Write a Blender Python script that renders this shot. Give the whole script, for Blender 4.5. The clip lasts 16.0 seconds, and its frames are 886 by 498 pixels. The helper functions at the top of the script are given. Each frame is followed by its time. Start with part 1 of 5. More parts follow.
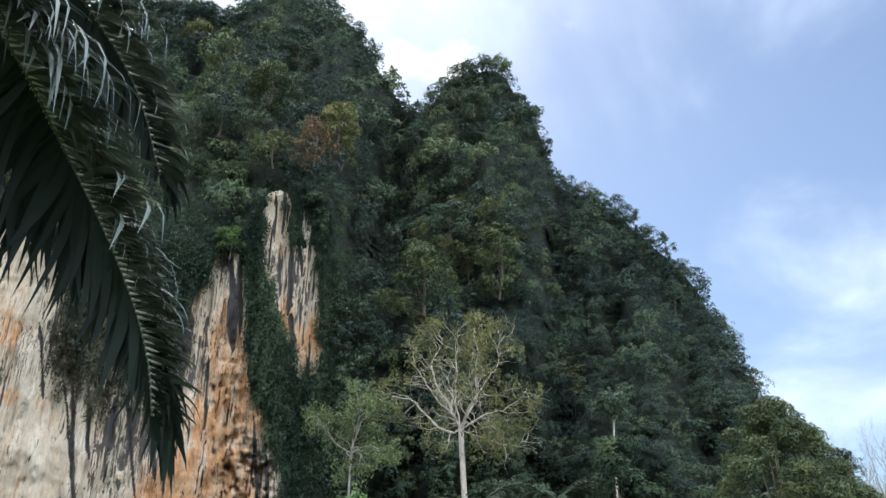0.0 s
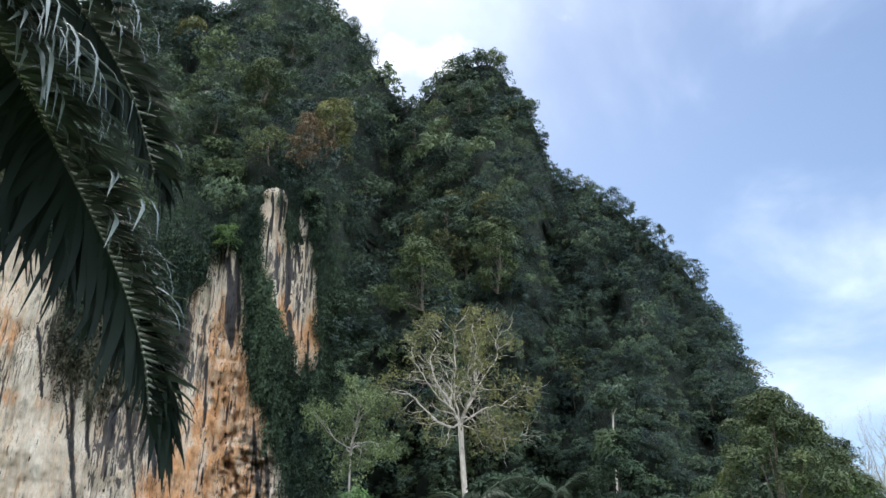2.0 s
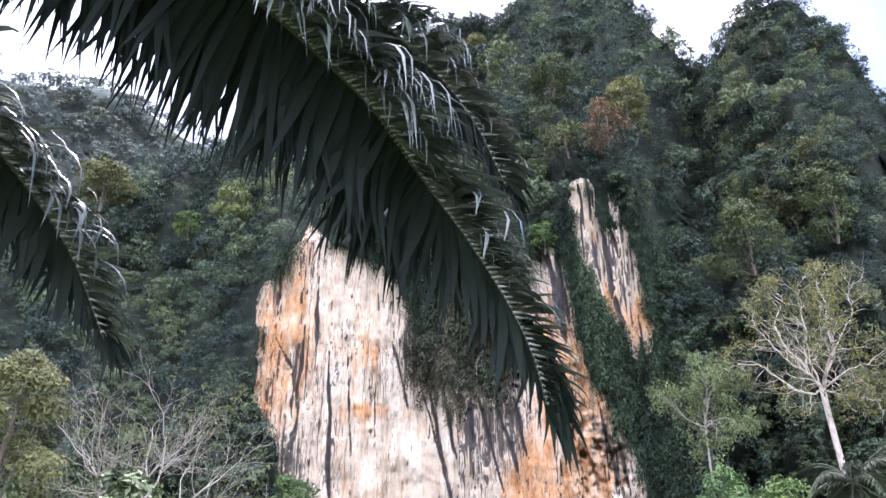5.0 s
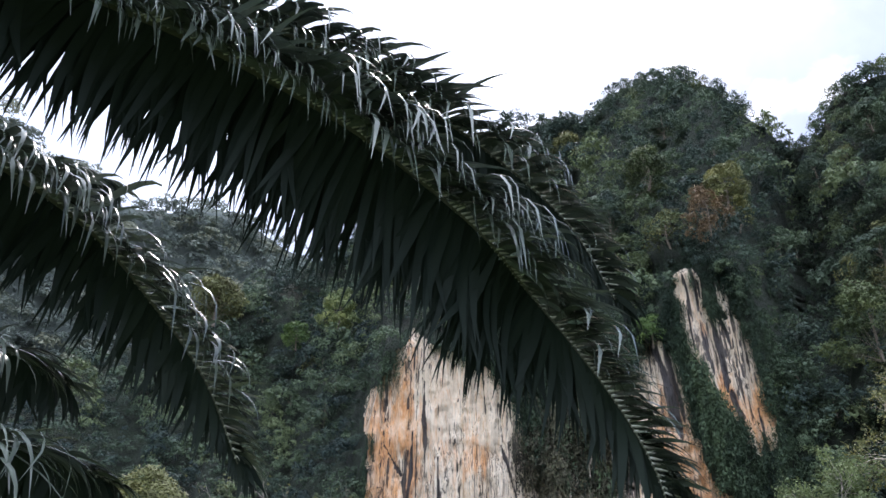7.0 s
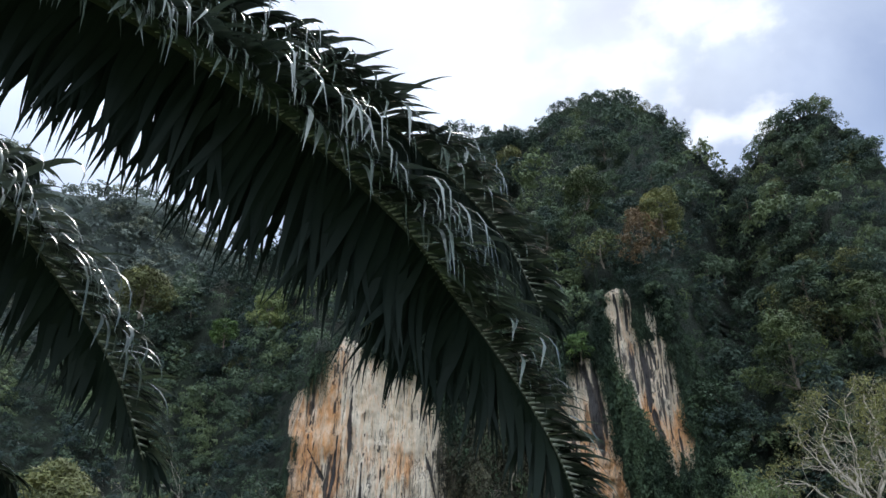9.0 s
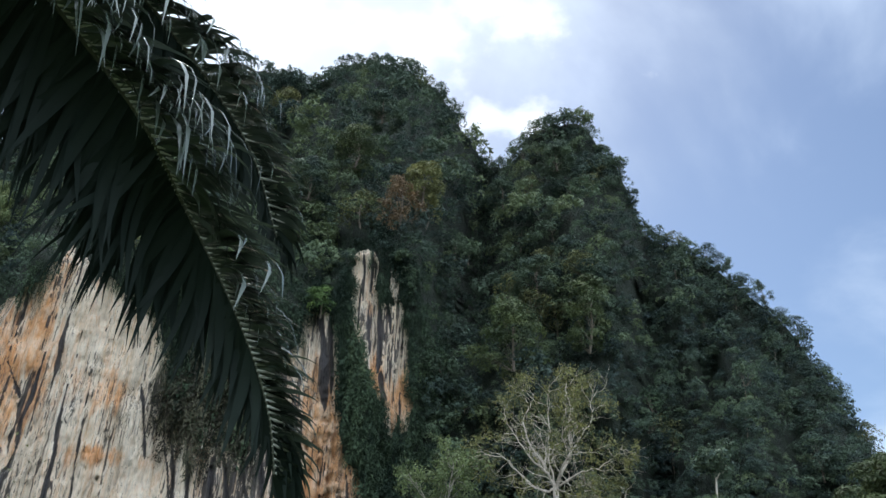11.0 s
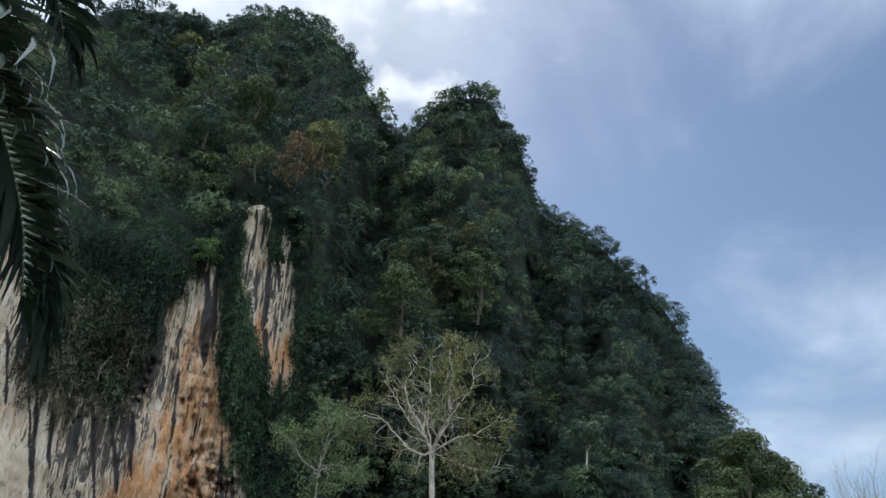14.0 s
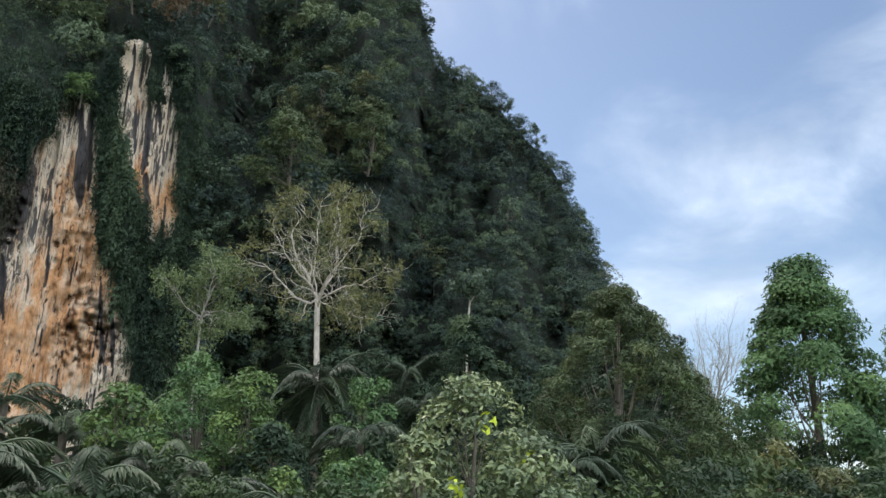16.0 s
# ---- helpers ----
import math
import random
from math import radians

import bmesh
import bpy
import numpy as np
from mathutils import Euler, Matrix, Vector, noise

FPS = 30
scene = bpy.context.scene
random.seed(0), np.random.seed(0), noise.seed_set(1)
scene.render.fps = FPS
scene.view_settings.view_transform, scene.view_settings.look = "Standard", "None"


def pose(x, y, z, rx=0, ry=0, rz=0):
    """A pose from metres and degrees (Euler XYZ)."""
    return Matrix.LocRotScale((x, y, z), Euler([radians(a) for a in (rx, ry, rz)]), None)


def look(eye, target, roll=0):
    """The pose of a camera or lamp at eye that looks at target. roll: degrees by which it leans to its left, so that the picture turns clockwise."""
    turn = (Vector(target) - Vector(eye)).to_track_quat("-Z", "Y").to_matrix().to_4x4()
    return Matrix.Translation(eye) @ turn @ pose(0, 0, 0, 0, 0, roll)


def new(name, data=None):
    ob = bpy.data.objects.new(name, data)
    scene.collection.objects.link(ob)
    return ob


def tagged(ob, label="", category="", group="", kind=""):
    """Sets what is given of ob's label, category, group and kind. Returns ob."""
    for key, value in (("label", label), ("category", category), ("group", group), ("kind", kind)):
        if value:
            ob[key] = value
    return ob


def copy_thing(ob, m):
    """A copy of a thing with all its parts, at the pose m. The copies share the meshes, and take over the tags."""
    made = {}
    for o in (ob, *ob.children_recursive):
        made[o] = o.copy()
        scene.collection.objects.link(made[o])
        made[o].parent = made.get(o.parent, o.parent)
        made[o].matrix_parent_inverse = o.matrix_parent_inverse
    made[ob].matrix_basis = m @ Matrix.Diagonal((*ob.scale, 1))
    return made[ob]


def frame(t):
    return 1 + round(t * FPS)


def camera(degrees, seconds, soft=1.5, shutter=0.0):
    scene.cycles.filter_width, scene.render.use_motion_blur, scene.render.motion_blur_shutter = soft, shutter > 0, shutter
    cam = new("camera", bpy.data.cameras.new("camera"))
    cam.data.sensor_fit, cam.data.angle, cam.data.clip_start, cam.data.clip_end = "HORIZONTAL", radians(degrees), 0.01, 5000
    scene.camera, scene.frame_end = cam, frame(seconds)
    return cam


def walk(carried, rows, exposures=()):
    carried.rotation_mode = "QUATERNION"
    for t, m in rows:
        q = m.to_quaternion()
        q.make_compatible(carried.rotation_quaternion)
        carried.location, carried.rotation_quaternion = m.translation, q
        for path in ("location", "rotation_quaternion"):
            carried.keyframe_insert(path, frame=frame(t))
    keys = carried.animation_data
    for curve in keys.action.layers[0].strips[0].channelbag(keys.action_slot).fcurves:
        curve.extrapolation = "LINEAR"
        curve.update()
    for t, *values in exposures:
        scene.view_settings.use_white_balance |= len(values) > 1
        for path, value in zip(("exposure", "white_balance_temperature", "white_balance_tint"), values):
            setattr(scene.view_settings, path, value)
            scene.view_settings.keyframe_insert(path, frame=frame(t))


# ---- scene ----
# seconds, eye (metres), yaw, pitch and roll (degrees)
cam = camera(56.08, 16.0, 1.5)
PATH = [
    (0, -0.000, -0.000, 1.600, -0.00, 27.00, 0.00),
    (0.5, 0.031, -0.010, 1.596, -0.24, 26.70, -0.07),
    (1, 0.032, -0.008, 1.599, -0.24, 26.51, -0.10),
    (1.5, 0.015, 0.011, 1.606, -0.40, 26.55, -0.36),
    (2, 0.010, 0.005, 1.600, -0.20, 26.65, -0.80),
    (2.5, 0.011, -0.014, 1.579, 1.35, 26.44, -1.26),
    (3, -0.043, -0.042, 1.566, 5.35, 26.09, -1.73),
    (3.5, -0.080, -0.069, 1.558, 9.92, 25.96, -1.76),
    (4, -0.106, -0.133, 1.533, 13.27, 25.99, -1.08),
    (4.5, -0.144, -0.201, 1.515, 17.96, 25.96, -0.51),
    (5, -0.198, -0.218, 1.517, 23.61, 26.05, -0.53),
    (5.2, -0.205, -0.241, 1.513, 25.75, 26.18, -0.58),
    (7.5, -0.141, -0.473, 1.531, 31.71, 33.94, 0.69),
    (8, -0.138, -0.462, 1.529, 30.87, 33.99, 1.53),
    (8.2, -0.140, -0.461, 1.530, 30.40, 33.95, 1.54),
    (10.3, -0.174, -0.104, 1.603, 14.44, 32.01, 1.52),
    (10.5, -0.167, -0.098, 1.592, 12.18, 31.69, 1.67),
    (11, -0.158, 0.011, 1.599, 6.77, 30.73, 1.68),
    (11.5, -0.050, 0.142, 1.559, 2.57, 30.05, 2.51),
    (12, 0.076, 0.294, 1.510, -1.21, 29.59, 3.54),
    (12.5, 0.063, 0.434, 1.457, -4.97, 30.31, 2.39),
    (13, 0.058, 0.686, 1.402, -5.84, 31.24, 0.84),
    (13.5, 0.168, 0.885, 1.335, -3.22, 31.12, 1.54),
    (14, 0.199, 0.976, 1.293, -1.40, 28.92, 1.93),
    (14.5, 0.190, 1.138, 1.345, -1.09, 24.30, 1.66),
    (15, 0.207, 1.234, 1.396, -2.28, 21.70, 1.54),
    (15.5, 0.309, 1.428, 1.404, -5.76, 20.31, 1.23),
    (16, 0.404, 1.562, 1.434, -9.77, 19.00, 0.63),
]
EXPOSURES = [(0, 0.2, 6600, 9), (2.5, 0.2, 6550, 9), (3.5, 0.5, 6400, 13), (4.5, 0.8, 6420, 23), (5.0, 1.0, 6370, 27), (5.5, 1.0, 6370, 27), (7.3, 0.05, 6450, 16), (8.2, -0.25, 6500, 12), (10.3, -0.22, 6380, 8), (11.0, -0.15, 6400, 8), (11.5, 0.0, 6450, 7), (12.5, 0.0, 6450, 6), (13.0, -0.18, 6400, 6), (13.5, -0.38, 6380, 6), (14.0, -0.45, 6430, 7), (14.5, -0.26, 6580, 8), (15.0, -0.1, 6750, 10), (16, 0.0, 6800, 9)]
walk(cam, [(t, pose(x, y, z, 90 + p, 0, w) @ pose(0, 0, 0, 0, 0, r)) for t, x, y, z, w, p, r in PATH], EXPOSURES)

# ---------------------------------------------------------------- sky and sun
SUN_BEARING, SUN_RISE = -26.0, 56.0


def toward(bearing, rise):
    b, e = radians(bearing), radians(rise)
    return Vector((math.sin(b) * math.cos(e), math.cos(b) * math.cos(e), math.sin(e)))


def build_sky():
    world = bpy.data.worlds.new("sky")
    scene.world = world
    world.use_nodes = True
    nt = world.node_tree
    n, link = nt.nodes, nt.links.new
    n.clear()
    out, bg = n.new("ShaderNodeOutputWorld"), n.new("ShaderNodeBackground")
    sky = n.new("ShaderNodeTexSky")
    sky.sky_type = "NISHITA"
    sky.sun_disc = False
    sky.sun_elevation, sky.sun_rotation = radians(SUN_RISE), radians(SUN_BEARING)
    sky.air_density, sky.dust_density, sky.ozone_density = 1.0, 0.8, 1.6
    co = n.new("ShaderNodeTexCoord")
    sep = n.new("ShaderNodeSeparateXYZ")
    link(co.outputs["Generated"], sep.inputs[0])
    # clouds lie on a flat layer overhead
    lift = n.new("ShaderNodeMath"); lift.operation = "ADD"; lift.inputs[1].default_value = 0.22
    link(sep.outputs[2], lift.inputs[0])
    flat = []
    for k in range(2):
        d = n.new("ShaderNodeMath"); d.operation = "DIVIDE"
        link(sep.outputs[k], d.inputs[0]); link(lift.outputs[0], d.inputs[1])
        flat.append(d)
    comb = n.new("ShaderNodeCombineXYZ")
    link(flat[0].outputs[0], comb.inputs[0]); link(flat[1].outputs[0], comb.inputs[1])
    wisps = n.new("ShaderNodeTexNoise")
    wisps.inputs["Scale"].default_value, wisps.inputs["Detail"].default_value = 1.7, 7.0
    wisps.inputs["Roughness"].default_value, wisps.inputs["Distortion"].default_value = 0.52, 0.5
    link(comb.outputs[0], wisps.inputs["Vector"])
    # the cloud thickens round the sun
    dot = n.new("ShaderNodeVectorMath"); dot.operation = "DOT_PRODUCT"
    dot.inputs[1].default_value = toward(SUN_BEARING - 12, SUN_RISE - 6)
    link(co.outputs["Generated"], dot.inputs[0])
    near = n.new("ShaderNodeMapRange")
    near.inputs["From Min"].default_value, near.inputs["From Max"].default_value = 0.86, 0.97
    near.inputs["To Min"].default_value, near.inputs["To Max"].default_value = 0.0, 0.20
    link(dot.outputs["Value"], near.inputs["Value"])
    add = n.new("ShaderNodeMath"); add.operation = "ADD"
    link(wisps.outputs["Fac"], add.inputs[0]); link(near.outputs["Result"], add.inputs[1])
    ramp = n.new("ShaderNodeMapRange"); ramp.interpolation_type = "SMOOTHSTEP"
    ramp.inputs["From Min"].default_value, ramp.inputs["From Max"].default_value = 0.43, 0.84
    mix = n.new("ShaderNodeMix"); mix.data_type = "RGBA"
    # the layer thins out towards the horizon
    fade = n.new("ShaderNodeMapRange"); fade.interpolation_type = "SMOOTHSTEP"
    fade.inputs["From Min"].default_value, fade.inputs["From Max"].default_value = 0.08, 0.5
    fade.inputs["To Min"].default_value = 0.6
    link(sep.outputs[2], fade.inputs["Value"])
    veil = n.new("ShaderNodeMath"); veil.operation = "MULTIPLY"
    link(ramp.outputs["Result"], veil.inputs[0]); link(fade.outputs["Result"], veil.inputs[1])
    link(veil.outputs[0], mix.inputs[0])
    link(sky.outputs[0], mix.inputs[6])
    # clouds opposite the sun are lit from the front, so they are the brightest
    front = n.new("ShaderNodeVectorMath"); front.operation = "DOT_PRODUCT"
    front.inputs[1].default_value = toward(SUN_BEARING + 180, 25)
    link(co.outputs["Generated"], front.inputs[0])
    glow = n.new("ShaderNodeMapRange"); glow.interpolation_type = "SMOOTHSTEP"
    glow.inputs["From Min"].default_value, glow.inputs["From Max"].default_value = -0.35, 0.6
    glow.inputs["To Min"].default_value, glow.inputs["To Max"].default_value = 1.0, 2.75
    link(front.outputs["Value"], glow.inputs["Value"])
    cover = n.new("ShaderNodeMapRange"); cover.interpolation_type = "SMOOTHSTEP"
    cover.inputs["From Min"].default_value, cover.inputs["From Max"].default_value = -0.35, 0.5
    cover.inputs["To Max"].default_value = 0.35
    link(front.outputs["Value"], cover.inputs["Value"])
    more = n.new("ShaderNodeMath"); more.operation = "ADD"
    link(add.outputs[0], more.inputs[0]); link(cover.outputs["Result"], more.inputs[1])
    link(more.outputs[0], ramp.inputs["Value"])
    white = n.new("ShaderNodeVectorMath"); white.operation = "SCALE"
    white.inputs[0].default_value = (6.7, 7.6, 8.9)
    # thick parts of the cloud are greyer
    depth = n.new("ShaderNodeTexNoise")
    depth.inputs["Scale"].default_value, depth.inputs["Detail"].default_value = 3.4, 7.0
    link(comb.outputs[0], depth.inputs["Vector"])
    grey = n.new("ShaderNodeMapRange")
    grey.inputs["From Min"].default_value, grey.inputs["From Max"].default_value = 0.35, 0.65
    grey.inputs["To Min"].default_value, grey.inputs["To Max"].default_value = 0.72, 1.2
    link(depth.outputs["Fac"], grey.inputs["Value"])
    both = n.new("ShaderNodeMath"); both.operation = "MULTIPLY"
    link(glow.outputs["Result"], both.inputs[0]); link(grey.outputs["Result"], both.inputs[1])
    link(both.outputs[0], white.inputs["Scale"])
    link(white.outputs[0], mix.inputs[7])
    # small sunlit heaps of cloud behind the summit
    heap = n.new("ShaderNodeTexNoise")
    heap.inputs["Scale"].default_value, heap.inputs["Detail"].default_value, heap.inputs["Roughness"].default_value = 5.2, 8.0, 0.55
    link(comb.outputs[0], heap.inputs["Vector"])
    aim = n.new("ShaderNodeVectorMath"); aim.operation = "DOT_PRODUCT"
    aim.inputs[1].default_value = toward(-8, 45)
    link(co.outputs["Generated"], aim.inputs[0])
    close = n.new("ShaderNodeMapRange"); close.interpolation_type = "SMOOTHSTEP"
    close.inputs["From Min"].default_value, close.inputs["From Max"].default_value = 0.94, 0.995
    close.inputs["To Min"].default_value, close.inputs["To Max"].default_value = -0.06, 0.17
    link(aim.outputs["Value"], close.inputs["Value"])
    heaped = n.new("ShaderNodeMath"); heaped.operation = "ADD"
    link(heap.outputs["Fac"], heaped.inputs[0]); link(close.outputs["Result"], heaped.inputs[1])
    crisp = n.new("ShaderNodeMapRange"); crisp.interpolation_type = "SMOOTHSTEP"
    crisp.inputs["From Min"].default_value, crisp.inputs["From Max"].default_value = 0.64, 0.80
    link(heaped.outputs[0], crisp.inputs["Value"])
    puffs = n.new("ShaderNodeMix"); puffs.data_type = "RGBA"
    puffs.inputs[7].default_value = (8.6, 9.0, 9.6, 1)
    link(crisp.outputs["Result"], puffs.inputs[0]); link(mix.outputs[2], puffs.inputs[6])
    link(puffs.outputs[2], bg.inputs["Color"])
    bg.inputs["Strength"].default_value = 0.16
    link(bg.outputs[0], out.inputs[0])


build_sky()
sun = new("sun", bpy.data.lights.new("sun", "SUN"))
sun.data.energy, sun.data.angle, sun.data.color = 1.9, radians(9), (1.0, 0.95, 0.88)
sun.matrix_world = look(toward(SUN_BEARING, SUN_RISE) * 300, (0, 0, 0))


# ---------------------------------------------------------------- materials
def shader(name):
    m = bpy.data.materials.new(name)
    m.use_nodes = True
    nt = m.node_tree
    return m, nt.nodes, nt.links.new, nt.nodes["Principled BSDF"]


def noise_node(n, link, scale, detail=4.0, stretch=None, rough=0.55, coord="Object"):
    co, tex = n.new("ShaderNodeTexCoord"), n.new("ShaderNodeTexNoise")
    tex.inputs["Scale"].default_value, tex.inputs["Detail"].default_value = scale, detail
    tex.inputs["Roughness"].default_value = rough
    if stretch:
        mp = n.new("ShaderNodeMapping")
        mp.inputs["Scale"].default_value = stretch
        link(co.outputs[coord], mp.inputs[0]); link(mp.outputs[0], tex.inputs["Vector"])
    else:
        link(co.outputs[coord], tex.inputs["Vector"])
    return tex


def ramp_node(n, link, source, stops):
    r = n.new("ShaderNodeValToRGB")
    e = r.color_ramp.elements
    while len(e) < len(stops):
        e.new(0.5)
    for i, (p, c) in enumerate(stops):
        e[i].position = p
        e[i].color = (c, c, c, 1) if isinstance(c, (int, float)) else (*c, 1)
    link(source, r.inputs[0])
    return r


def mix_node(n, link, fac, a, b, mode="MIX"):
    m = n.new("ShaderNodeMix")
    m.data_type, m.blend_type = "RGBA", mode
    for key, v in (("Factor", fac), ("A", a), ("B", b)):
        s = m.inputs[key] if key != "Factor" else m.inputs[0]
        if key != "Factor":
            s = [i for i in m.inputs if i.name == key and i.type == "RGBA"][0]
        if isinstance(v, bpy.types.NodeSocket):
            link(v, s)
        else:
            s.default_value = (*v, 1) if isinstance(v, tuple) else v
    return [o for o in m.outputs if o.type == "RGBA"][0]


def math_node(n, link, op, a, b=0.0):
    m = n.new("ShaderNodeMath")
    m.operation = op
    for i, v in enumerate((a, b)):
        if isinstance(v, bpy.types.NodeSocket):
            link(v, m.inputs[i])
        else:
            m.inputs[i].default_value = v
    return m.outputs[0]


def bump_node(n, link, height, bsdf, strength, distance):
    b = n.new("ShaderNodeBump")
    b.inputs["Strength"].default_value, b.inputs["Distance"].default_value = strength, distance
    link(height, b.inputs["Height"]); link(b.outputs[0], bsdf.inputs["Normal"])


def leaf_material(name, dark, light, rough=0.55, through_light=0.25, spread=0.5):
    """Leaves: tone from leaf to leaf and from plant to plant (attribute tone), some light shines through."""
    m, n, link, b = shader(name)
    geo, att, info = n.new("ShaderNodeNewGeometry"), n.new("ShaderNodeAttribute"), n.new("ShaderNodeObjectInfo")
    att.attribute_name = "tone"
    mottle = noise_node(n, link, 0.35, 3.0)
    f = math_node(n, link, "MULTIPLY", geo.outputs["Random Per Island"], spread * 0.4)
    f = math_node(n, link, "ADD", f, math_node(n, link, "MULTIPLY", att.outputs["Fac"], 0.95))
    f = math_node(n, link, "ADD", f, math_node(n, link, "MULTIPLY", info.outputs["Random"], 0.25))
    f = math_node(n, link, "ADD", f, math_node(n, link, "SUBTRACT", math_node(n, link, "MULTIPLY", mottle.outputs["Fac"], 0.5), 0.35))
    mid = tuple((a + c) * 0.5 for a, c in zip(dark, light))
    r = ramp_node(n, link, f, [(0.03, dark), (0.42, mid), (0.78, light), (1.0, (light[0] * 1.3, light[1] * 1.18, light[2]))])
    link(r.outputs[0], b.inputs["Base Color"])
    b.inputs["Roughness"].default_value = rough
    b.inputs["Specular IOR Level"].default_value = 0.2
    tr, mx = n.new("ShaderNodeBsdfTranslucent"), n.new("ShaderNodeMixShader")
    link(r.outputs[0], tr.inputs[0])
    mx.inputs[0].default_value = through_light
    link(b.outputs[0], mx.inputs[1]); link(tr.outputs[0], mx.inputs[2])
    link(mx.outputs[0], n["Material Output"].inputs[0])
    return m


def bark_material(name, a, b_, scale=6.0):
    m, n, link, b = shader(name)
    t = noise_node(n, link, scale, 6.0, (1, 1, 0.25))
    t2 = noise_node(n, link, 0.7, 3.0)
    f = math_node(n, link, "ADD", math_node(n, link, "MULTIPLY", t.outputs["Fac"], 0.7), math_node(n, link, "MULTIPLY", t2.outputs["Fac"], 0.4))
    r = ramp_node(n, link, f, [(0.32, a), (0.72, b_)])
    link(r.outputs[0], b.inputs["Base Color"])
    b.inputs["Roughness"].default_value = 0.85
    bump_node(n, link, t.outputs["Fac"], b, 0.5, 0.03)
    return m


def mountain_material():
    """Pale limestone with orange and black runs of water stain; humous soil and moss, darkened for shade, where plants
    grow.
    """
    m, n, link, b = shader("limestone")
    rock, stain, soot = (n.new("ShaderNodeAttribute") for _ in range(3))
    rock.attribute_name, stain.attribute_name, soot.attribute_name = "rock", "stain", "soot"
    base = noise_node(n, link, 0.6, 10.0, (1, 1, 0.14), 0.66)
    pale = ramp_node(n, link, base.outputs["Fac"], [(0.28, (0.36, 0.30, 0.24)), (0.42, (0.62, 0.525, 0.405)), (0.62, (0.75, 0.665, 0.55))])
    rusty = noise_node(n, link, 0.7, 9.0, (1, 1, 0.4), 0.68)
    rust = ramp_node(n, link, rusty.outputs["Fac"], [(0.28, (0.26, 0.135, 0.07)), (0.46, (0.64, 0.345, 0.165)), (0.64, (0.72, 0.53, 0.38))])
    wash = noise_node(n, link, 0.8, 8.0, (1, 1, 0.14), 0.65)
    patch = noise_node(n, link, 0.15, 4.0, (1, 1, 0.6), 0.55)
    sf = math_node(n, link, "ADD", math_node(n, link, "MULTIPLY", stain.outputs["Fac"], 0.75), math_node(n, link, "MULTIPLY", math_node(n, link, "SUBTRACT", wash.outputs["Fac"], 0.5), 1.8))
    sf = math_node(n, link, "ADD", sf, math_node(n, link, "SUBTRACT", patch.outputs["Fac"], 0.41))
    sf = ramp_node(n, link, sf, [(0.20, 0.0), (0.50, 1.0)])
    col = mix_node(n, link, sf.outputs[0], pale.outputs[0], rust.outputs[0])
    # narrow curtains of grey, tan and pink lime hang side by side
    veil = noise_node(n, link, 2.3, 7.0, (1, 1, 0.045), 0.7)
    tint = ramp_node(n, link, veil.outputs["Fac"], [(0.30, (0.40, 0.38, 0.37)), (0.40, (0.86, 0.82, 0.79)), (0.52, (1.05, 1.0, 0.96)), (0.60, (0.98, 0.80, 0.66)), (0.70, (0.52, 0.44, 0.38))])
    broad = noise_node(n, link, 0.11, 3.0, (1, 1, 0.5), 0.5)
    plain = ramp_node(n, link, broad.outputs["Fac"], [(0.42, 0.45), (0.58, 1.0)])
    col = mix_node(n, link, plain.outputs[0], col, mix_node(n, link, 1.0, col, tint.outputs[0], "MULTIPLY"))
    # black runs of uneven length and width follow the fall of the water; some stretches stay clean
    thin = noise_node(n, link, 2.2, 8.0, (1, 1, 0.045), 0.66)
    mid_ = noise_node(n, link, 0.62, 7.0, (1, 1, 0.07), 0.6)
    thick = noise_node(n, link, 0.26, 8.0, (1, 1, 0.16), 0.62)
    for t in (thin, mid_, thick):
        t.inputs["Distortion"].default_value = 0.4
    load = math_node(n, link, "ADD", math_node(n, link, "MULTIPLY", soot.outputs["Fac"], 0.16), math_node(n, link, "MULTIPLY", math_node(n, link, "SUBTRACT", patch.outputs["Fac"], 0.5), -0.4))
    runs = ramp_node(n, link, math_node(n, link, "ADD", thin.outputs["Fac"], load), [(0.588, 0.0), (0.606, 0.85), (0.75, 0.97)]).outputs[0]
    for t, a, b_ in ((mid_, 0.635, 0.655), (thick, 0.70, 0.73)):
        runs = math_node(n, link, "MAXIMUM", runs, ramp_node(n, link, math_node(n, link, "ADD", t.outputs["Fac"], load), [(a, 0.0), (b_, 0.9), (0.85, 1.0)]).outputs[0])
    hair = noise_node(n, link, 5.5, 9.0, (1, 1, 0.035), 0.7)
    hair.inputs["Distortion"].default_value = 0.8
    bunch = noise_node(n, link, 0.35, 3.0, (1, 1, 0.35), 0.5)
    hairline = math_node(n, link, "ADD", hair.outputs["Fac"], math_node(n, link, "MULTIPLY", math_node(n, link, "SUBTRACT", bunch.outputs["Fac"], 0.5), 0.35))
    runs = math_node(n, link, "MAXIMUM", runs, ramp_node(n, link, math_node(n, link, "ADD", hairline, math_node(n, link, "MULTIPLY", load, 0.4)), [(0.58, 0.0), (0.615, 0.8), (0.8, 0.9)]).outputs[0])
    grey = ramp_node(n, link, wash.outputs["Fac"], [(0.55, 0.0), (0.72, 0.25)])
    col = mix_node(n, link, grey.outputs[0], col, (0.20, 0.19, 0.19))
    col = mix_node(n, link, runs, col, (0.026, 0.025, 0.028))
    # fine drips and grain
    drip = noise_node(n, link, 4.5, 5.0, (1, 1, 0.07), 0.6)
    dr = ramp_node(n, link, math_node(n, link, "ADD", drip.outputs["Fac"], math_node(n, link, "MULTIPLY", load, 0.6)), [(0.57, 0.0), (0.66, 0.5)])
